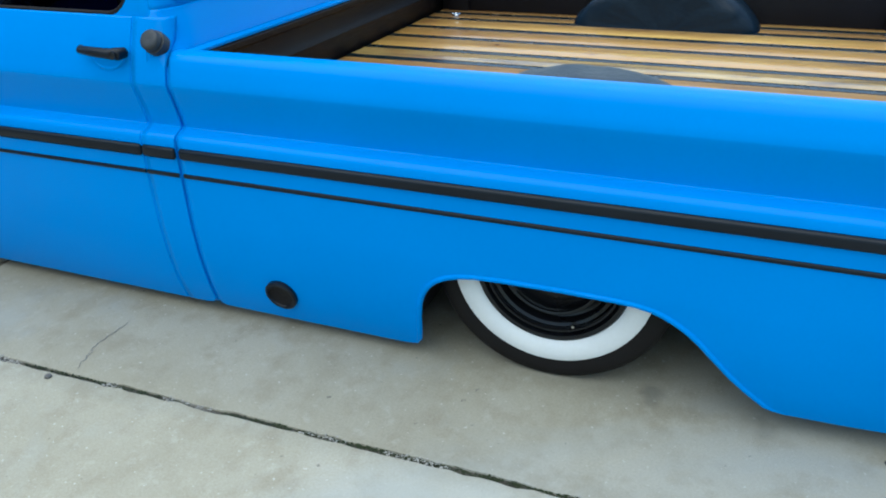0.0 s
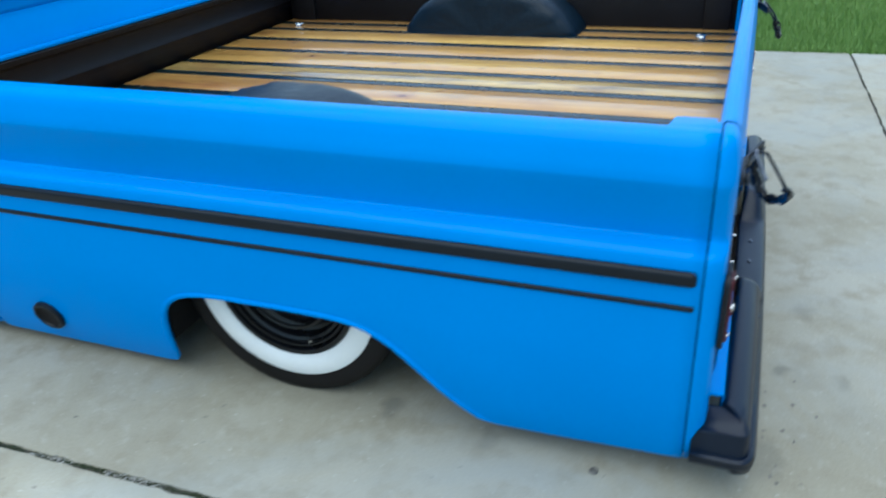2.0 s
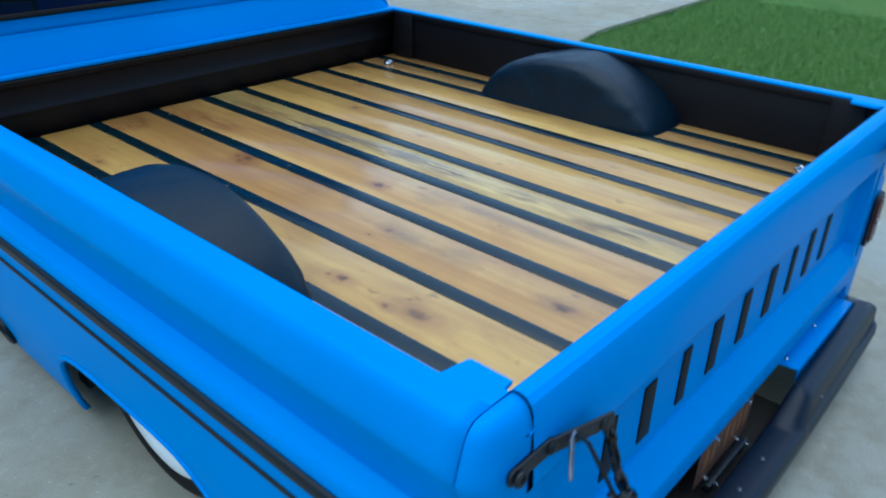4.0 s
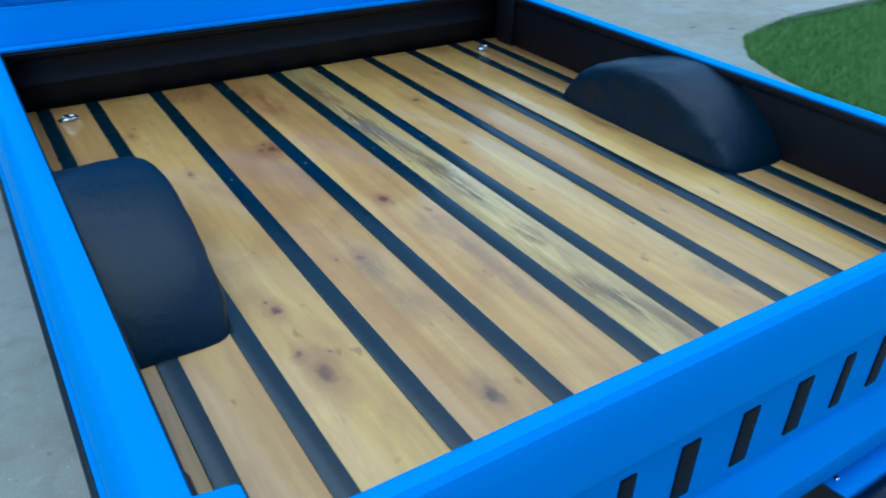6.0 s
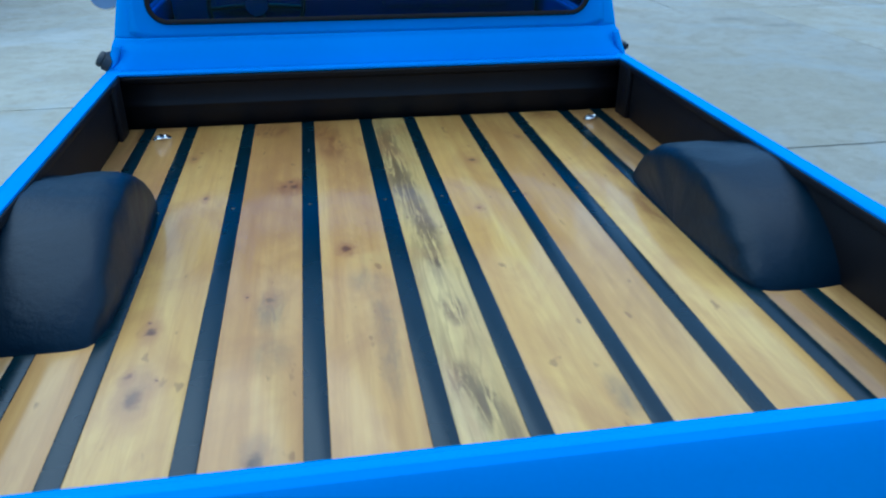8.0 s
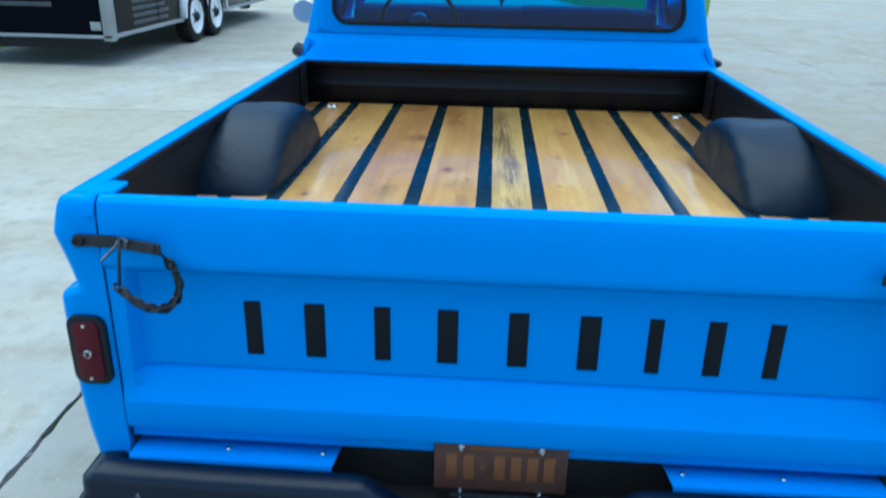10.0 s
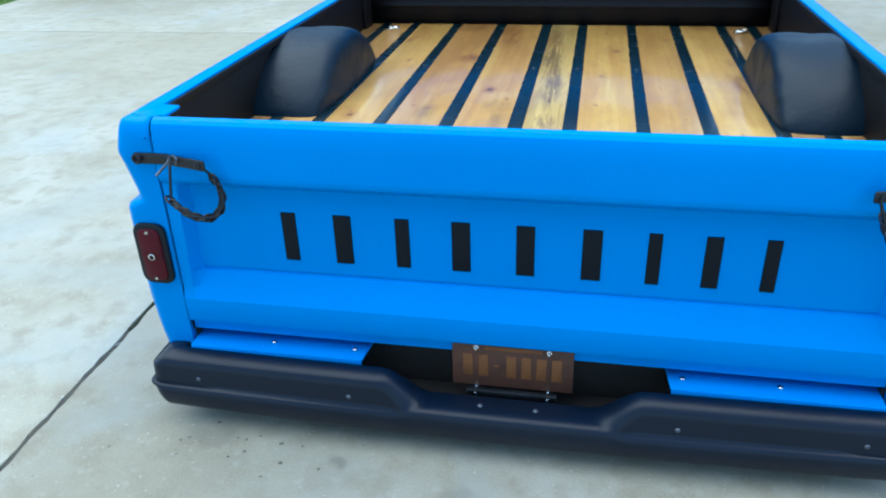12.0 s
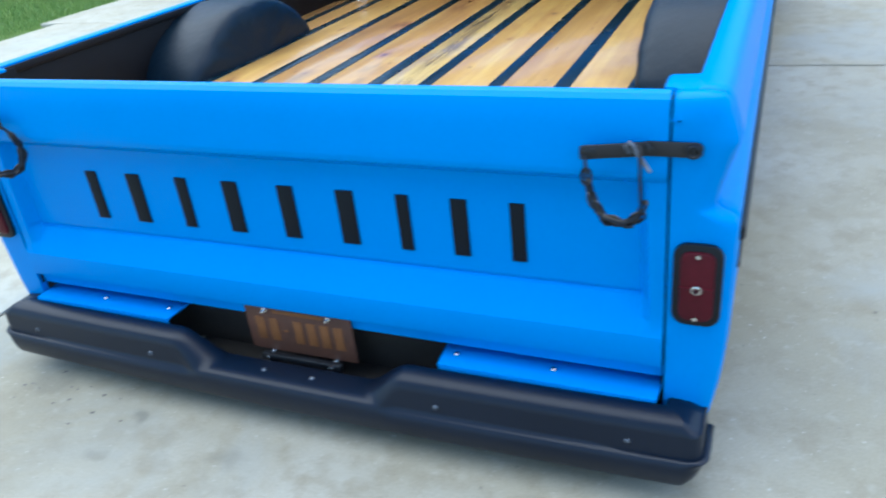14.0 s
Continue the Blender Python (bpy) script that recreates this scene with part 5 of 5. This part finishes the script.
# round door mirror and fuel filler
arm = part("door_mirror", turned([(0.0, 0.0005), (0.001, 0.064), (0.006, 0.068), (0.016, 0.064), (0.024, 0.04), (0.026, 0.0005)], (-1.138, 3.0, 0.946), "y", 32, 1), CHROME, truck, "round door mirror on a short arm")
part("mirror_glass", turned([(0.0, 0.0005), (0.0, 0.061)], (-1.138, 2.999, 0.946), "y", 32, 1), MIRROR, arm, "pale round mirror glass")
part("mirror_arm", tube([(-1.138, 3.022, 0.946), (-1.02, 3.03, 0.90), (-0.945, 3.03, 0.875)], 0.008, 8), CHROME, arm)
fill_m = Matrix.Translation((-0.950, 2.096, 0.852)) @ pose(0, 0, 0, 0, -58, 0)
bm = turned([(-0.02, 0.032), (0.005, 0.032), (0.007, 0.026), (0.011, 0.026), (0.012, 0.029), (0.023, 0.028), (0.027, 0.025), (0.029, 0.018), (0.027, 0.0005)], (0, 0, 0), "z", 32)
bmesh.ops.transform(bm, matrix=fill_m, verts=bm.verts[:])
cap = part("fuel_cap", bm, CAP, truck, "round black fuel filler cap on the cab corner")


# ---- trailer ----
def trailer_wheel(parent, c, s):
    t = part("trailer_tyre", turned([(-0.20, 0.20), (-0.21, 0.27), (-0.19, 0.32), (-0.15, 0.335), (-0.06, 0.335), (-0.02, 0.32), (0.0, 0.28), (-0.005, 0.220)], c, "x", 44, s), RUBBER, parent, "black trailer tyre")
    part("trailer_rim", turned([(-0.005, 0.222), (0.004, 0.216), (0.0, 0.200), (-0.03, 0.185), (-0.035, 0.10), (-0.02, 0.085), (-0.02, 0.06)], c, "x", 40, s), WHITE, t, "white painted steel wheel")
    part("trailer_hub", turned([(-0.03, 0.070), (0.01, 0.062), (0.03, 0.040), (0.032, 0.0005)], c, "x", 20, s), RIM, t)
    for k in range(5):
        a = 2 * math.pi * k / 5 + 0.3
        y, z = c[1] + 0.078 * math.cos(a), c[2] + 0.078 * math.sin(a)
        part("wheel_lug", turned([(-0.036, 0.018), (-0.018, 0.018), (-0.015, 0.015), (-0.015, 0.0005)], (c[0], y, z), "x", 12, s), RIM, t, "dark lug at the wheel hub")


TX, TY0, TY1 = -3.86, 6.40, 12.60
trailer = thing("enclosed_trailer", (TX - 1.15, 9.4, 0), "enclosed black cargo trailer parked on the driveway with grey lettering", "trailer")
body = part("trailer_body", box(TX - 2.30, TX, TY0 + 0.02, TY1, 0.34, 2.40, 0.012), TRAILER, trailer, "charcoal trailer side skin")
nose = outline_plate([(TX - 2.30, TY1), (TX, TY1), (TX - 0.35, TY1 + 0.5), (TX - 1.95, TY1 + 0.5)], "z", 0.40, 1.98, 0.02)
part("trailer_nose", nose, TRAILER, trailer)
part("rear_door", box(TX - 2.20, TX - 0.10, TY0 - 0.012, TY0 + 0.03, 0.33, 2.30, 0.008), TRAILER_REAR, trailer, "black rear ramp door")
for x in (TX - 0.05, TX - 2.25):
    part("corner_post", box(x - 0.052, x + 0.053, TY0 - 0.02, TY0 + 0.10, 0.27, 2.42, 0.012), ALU, trailer, "aluminium rear corner post")
part("bottom_rail", box(TX - 0.03, TX + 0.012, TY0, TY1, 0.30, 0.345, 0.006), ALU, trailer, "pale bottom rail")
part("rear_sill", box(TX - 2.30, TX, TY0 - 0.02, TY0 + 0.06, 0.30, 0.335, 0.006), ALU, trailer)
part("rear_beam", box(TX - 2.24, TX - 0.10, TY0 + 0.01, TY0 + 0.09, 0.19, 0.298, 0.008), DARK, trailer, "dark beam under the rear door")
part("roof_rail", box(TX - 2.31, TX + 0.012, TY0 - 0.01, TY1, 2.37, 2.44, 0.012), ALU, trailer)
for y in np.arange(TY0 + 1.2, TY1 - 0.2, 1.2):
    part("panel_seam", box(TX - 0.002, TX + 0.004, float(y) - 0.012, float(y) + 0.012, 0.375, 2.37, 0.001), TRAILER_REAR, trailer)
for y in (11.25, 12.42):
    part("side_door_frame", box(TX - 0.01, TX + 0.014, y - 0.03, y + 0.03, 0.38, 2.25, 0.005), ALU, trailer, "aluminium side door frame")
part("side_door_frame", box(TX - 0.01, TX + 0.014, 11.22, 12.45, 0.35, 0.41, 0.005), ALU, trailer)
part("frame_rails", box(TX - 1.9, TX - 0.4, TY0 + 0.1, TY1 + 0.9, 0.24, 0.34, 0.01), DARK, trailer)
for y in (8.68, 9.44):
    part("axle", box(TX - 2.1, TX - 0.2, y - 0.04, y + 0.04, 0.29, 0.36, 0.01), DARK, trailer)
    for x, s in ((TX + 0.06, 1), (TX - 2.36, -1)):
        trailer_wheel(trailer, (x, y, 0.335), s)
hood_line = [(8.245, 0.35), (8.26, 0.52), (8.33, 0.66), (8.46, 0.755), (8.64, 0.79), (9.48, 0.79), (9.66, 0.755), (9.79, 0.66), (9.86, 0.52), (9.87, 0.35)]
cut = [(c0 + 0.400 * math.cos(radians(a)), 0.35 + 0.395 * math.sin(radians(a))) for c0, lo, hi in ((9.44, 0, 166), (8.68, 14, 180)) for a in np.linspace(lo, hi, 14)]
for x, s in ((TX, 1), (TX - 2.30, -1)):
    part("fender", sheet([[(x + s * d, y, z) for y, z in hood_line] for d in (-0.01, 0.08)], (0, 0, 1)), WHITE, trailer, "white tandem wheel fender", thick=0.008, angle=50)
    part("fender_skirt", outline_plate(hood_line + cut, "x", x + s * 0.078, s * 0.010, 0.0), WHITE, trailer)
# Flat dark plates on the skin give the shade of the wheel wells
for x0 in (TX - 0.02, TX - 2.30):
    part("wheel_opening", outline_plate([(8.29, 0.37), (8.30, 0.50), (8.42, 0.68), (8.62, 0.72), (9.06, 0.58), (9.50, 0.72), (9.70, 0.68), (9.82, 0.50), (9.83, 0.37)], "x", x0, 0.026, 0.0), DARK, trailer)
part("landing_foot", box(TX - 0.30, TX - 0.16, 11.55, 11.75, 0.20, 0.30, 0.01), DARK, trailer)
lamp = part("marker_lamp", box(TX - 0.085, TX - 0.015, TY0 - 0.045, TY0 - 0.018, 1.14, 1.29, 0.012, 3), RED, trailer, "red rear marker lamp")
bar = part("door_latch", tube([(TX - 0.30, TY0 - 0.04, 1.235), (TX - 0.10, TY0 - 0.04, 1.235)], 0.012, 8), ALU, trailer, "bright cam latch")
part("latch_handle", box(TX - 0.36, TX - 0.24, TY0 - 0.06, TY0 - 0.015, 1.27, 1.35, 0.012), ALU, bar)
part("latch_handle", box(TX - 0.34, TX - 0.27, TY0 - 0.06, TY0 - 0.015, 1.17, 1.22, 0.012), ALU, bar)
part("hinge", box(TX - 0.13, TX - 0.06, TY0 - 0.035, TY0 - 0.01, 0.84, 0.98, 0.01), ALU, trailer)
part("sticker", box(TX - 0.23, TX - 0.115, TY0 - 0.0155, TY0 - 0.011, 0.385, 0.47, 0.001), ALU, trailer)
rnd = random.Random(7)
for k in range(6):
    z = 0.80 - 0.077 * k
    part("lettering_bar", box(TX - 0.001, TX + 0.003, 6.92, 6.92 + (1.1 if k else 0.9) * (0.8 + 0.2 * rnd.random()), z - 0.020, z + 0.020, 0.0005), DECAL, trailer)
part("lettering_bar", box(TX - 0.001, TX + 0.003, 8.20, 9.90, 0.895, 0.985, 0.0005), DECAL, trailer)
for k in range(7):
    z = 1.33 - 0.115 * k
    part("lettering_bar", box(TX - 0.95 - 0.2 * rnd.random() - 0.5, TX - 0.62, TY0 - 0.0155, TY0 - 0.011, z - 0.022, z + 0.022, 0.0005), DECAL, trailer)
for z0, y0, y1, w in ((1.10, 8.2, 10.1, 0.030), (1.19, 7.9, 10.5, 0.045), (1.30, 8.1, 10.2, 0.05)):
    mid = (y0 + y1) / 2
    rows = [[(TX + 0.003, y, z0 + 0.16 * ((y - mid) / (y1 - y0) * 2) ** 2 + d * w * (1 - ((y - mid) / (y1 - y0) * 2) ** 2)) for y in spaced(y0, y1, 16)] for d in (-1, 1)]
    part("decal_swoosh", sheet(rows, (1, 0, 0)), DECAL, trailer, "plain grey curved decal", smooth=False)


trailer.location += Vector((-0.22, 0.22, 0))


# ---- distance ----
def leaf_cloud(centres, count, size, rnd):
    """Small bent leaves scattered through overlapping clumps."""
    verts, faces = [], []
    for _ in range(count):
        cx, cy, cz, r = rnd.choice(centres)
        d = Vector((rnd.gauss(0, 1), rnd.gauss(0, 1), rnd.gauss(0, 1))).normalized() * r * rnd.random() ** 0.4
        p = Vector((cx, cy, cz)) + d
        a, b = Vector((rnd.gauss(0, 1), rnd.gauss(0, 1), rnd.gauss(0, 1))).normalized(), Vector((rnd.gauss(0, 1), rnd.gauss(0, 1), rnd.gauss(0, 1))).normalized()
        w = size * (0.6 + 0.8 * rnd.random())
        i = len(verts)
        verts += [p - a * w, p + b * w * 0.5, p + a * w, p - b * w * 0.5]
        faces.append((i, i + 1, i + 2, i + 3))
    return verts, faces


def cloud_part(name, cloud, material, parent, label=""):
    me = bpy.data.meshes.new(name)
    me.from_pydata([tuple(v) for v in cloud[0]], [], cloud[1])
    me.materials.append(material)
    ob = new(name, me)
    ob.parent = parent
    if label:
        ob["label"] = label
    return ob


def tree(seed, height):
    rnd = random.Random(seed)
    t = thing("tree", (0, 0, 0), "tall dark leafy tree at the edge of the far grass", "tree", "far tree line")
    bm = tube([(0, 0, -0.2), (0.1, 0, height * 0.2), (0.0, 0.15, height * 0.5), (0.2, 0, height * 0.85)], [0.28, 0.22, 0.15, 0.04], 9)
    for k in range(7):
        a, z = rnd.random() * 6.3, height * (0.25 + 0.08 * k)
        tube([(0.05, 0.05, z), (math.cos(a) * 1.1, math.sin(a) * 1.1, z + 0.7), (math.cos(a) * 2.2, math.sin(a) * 2.2, z + 1.2)], [0.10, 0.07, 0.02], 6, bm=bm)
    part("trunk", bm, BARK, t)
    centres = [(rnd.gauss(0, 1.5), rnd.gauss(0, 1.5), height * (0.05 + 0.92 * rnd.random()), 0.7 + 0.9 * rnd.random()) for _ in range(34)]
    cloud_part("crown", leaf_cloud(centres, 4200, 0.24, rnd), LEAF, t, "uneven dark green crown")
    return t


def shrub(seed):
    rnd = random.Random(seed)
    t = thing("shrub", (0, 0, 0), "low bright green shrub in the rough grass", "shrub", "far shrubs")
    bm = bmesh.new()
    for k in range(6):
        a = rnd.random() * 6.3
        tube([(0, 0, -0.1), (0.2 * math.cos(a), 0.2 * math.sin(a), 0.3), (0.5 * math.cos(a), 0.5 * math.sin(a), 0.75)], [0.03, 0.022, 0.008], 6, bm=bm)
    part("stems", bm, BARK, t)
    centres = [(rnd.gauss(0, 0.55), rnd.gauss(0, 0.5), 0.15 + 0.75 * rnd.random(), 0.22 + 0.25 * rnd.random()) for _ in range(16)]
    cloud_part("leaves", leaf_cloud(centres, 1300, 0.07, rnd), SHRUB_LEAF, t)
    return t


rnd = random.Random(21)
trees = [tree(3, 9.0), tree(8, 7.5), tree(12, 10.5)]
spots = [(x + rnd.gauss(0, 0.6), 66 - 0.18 * abs(x - 24) + rnd.gauss(0, 1.3)) for x in np.arange(-46, 64, 3.4)] + [(x + rnd.gauss(0, 0.6), 71 - 0.18 * abs(x - 24) + rnd.gauss(0, 1.0)) for x in np.arange(-44, 64, 3.6)]
for k, (x, y) in enumerate(spots):
    m = pose(float(x), float(y), -0.03, 0, 0, rnd.random() * 360)
    if k < 3:
        trees[k].matrix_basis = m
    else:
        copy_thing(trees[k % 3], m)
bushes = [shrub(5), shrub(6)]
places = [(rnd.uniform(10, 48), rnd.uniform(46, 60)) for _ in range(56)] + [(rnd.uniform(-26, -10), rnd.uniform(44, 56)) for _ in range(10)]
for k, (x, y) in enumerate(places):
    m = pose(x, y, -0.03, 0, 0, rnd.random() * 360) @ Matrix.Scale(0.5 + 0.9 * rnd.random(), 4)
    if k < 2:
        bushes[k].matrix_basis = m
    else:
        copy_thing(bushes[k % 2], m)

digger = thing("excavator", (15.6, 54, 0), "small yellow tracked excavator standing on the far grass", "excavator")
for x in (14.9, 16.1):
    part("track", outline_plate(round_rect(54.0, 0.25, 2.0, 0.50, 0.24), "x", x, 0.35, 0.03), DARK, digger)
part("engine_body", box(14.75, 16.55, 53.2, 54.9, 0.55, 1.15, 0.12, 3), YELLOW, digger)
part("operator_cab", box(15.0, 15.9, 53.4, 54.5, 1.15, 2.3, 0.08, 3), YELLOW, digger)
part("cab_window", box(15.08, 15.82, 53.36, 53.42, 1.35, 2.1, 0.02), SIDE_GLASS, digger)
part("boom", tube([(16.2, 53.6, 1.0), (16.8, 52.6, 2.7), (17.2, 51.5, 2.2)], [0.16, 0.14, 0.1], 8), YELLOW, digger)
part("bucket", outline_plate([(16.95, 0.9), (17.5, 0.95), (17.45, 0.4), (17.1, 0.35)], "y", 51.2, 0.6, 0.03), DARK, digger)
part("stick", tube([(17.2, 51.5, 2.2), (17.2, 51.4, 0.9)], 0.09, 8), YELLOW, digger)
post = thing("sign_post", (20.3, 47, 0), "thin pale sign post in the far grass", "post")
part("pole", tube([(20.3, 47, -0.05), (20.3, 47, 1.9)], 0.03, 8), ALU, post)
part("sign_panel", box(20.08, 20.52, 46.96, 46.975, 1.45, 1.95, 0.004), WHITE, post)


# ---- lawn blades on the near island ----
def blades(name, count, inside, seed, label):
    rnd = random.Random(seed)
    verts, faces = [], []
    while len(faces) < count:
        x, y = inside(rnd)
        if x is None:
            continue
        a, h = rnd.random() * 6.3, 0.030 + 0.034 * rnd.random()
        w, lean = 0.0022 + 0.0022 * rnd.random(), rnd.gauss(0, 0.022)
        i = len(verts)
        verts += [(x - w * math.cos(a), y - w * math.sin(a), -0.036), (x + w * math.cos(a), y + w * math.sin(a), -0.036), (x + lean, y + rnd.gauss(0, 0.02), h - 0.02)]
        faces.append((i, i + 1, i + 2))
    me = bpy.data.meshes.new(name)
    me.from_pydata(verts, [], faces)
    me.materials.append(BLADE)
    tagged(new(name, me), label, "grass", kind="stuff")


def island(rnd):
    x, y = 3.30 + 4.2 * rnd.random() ** 1.5, rnd.uniform(-3.5, 3.1)
    edge = curve([(3.29, 1.6), (3.40, 2.24), (3.55, 2.54), (3.70, 2.69), (3.96, 2.91), (4.7, 3.08), (9.0, 3.10)], x)
    return askew(x, y) if y < edge else (None, None)


def far_left(rnd):
    return askew(rnd.uniform(-8.5, -5.97), rnd.uniform(3.5, 8.5))


blades("lawn_grass", 120000, island, 2, "short green lawn grass beside the driveway")
blades("lawn_grass", 14000, far_left, 3, "short green lawn grass beyond the trailer")
rough_rnd = random.Random(9)
verts, faces = [], []
for _ in range(26000):
    x, y = rough_rnd.uniform(6, 50), 33 + 27 * rough_rnd.random() ** 0.8
    if rough_rnd.random() > 0.35 + noise.noise((x * 0.25, y * 0.25, 1.0)):
        continue
    a, h, w, i = rough_rnd.random() * 6.3, 0.12 + 0.35 * rough_rnd.random() ** 2, 0.02 + 0.03 * rough_rnd.random(), len(verts)
    verts += [(x - w * math.cos(a), y - w * math.sin(a), -0.04), (x + w * math.cos(a), y + w * math.sin(a), -0.04), (x + rough_rnd.gauss(0, 0.08), y + rough_rnd.gauss(0, 0.08), h)]
    faces.append((i, i + 1, i + 2))
me = bpy.data.meshes.new("rough_grass")
me.from_pydata(verts, [], faces)
me.materials.append(ROUGH)
tagged(new("rough_grass", me), "tall rough green grass before the far trees", "grass", kind="stuff")
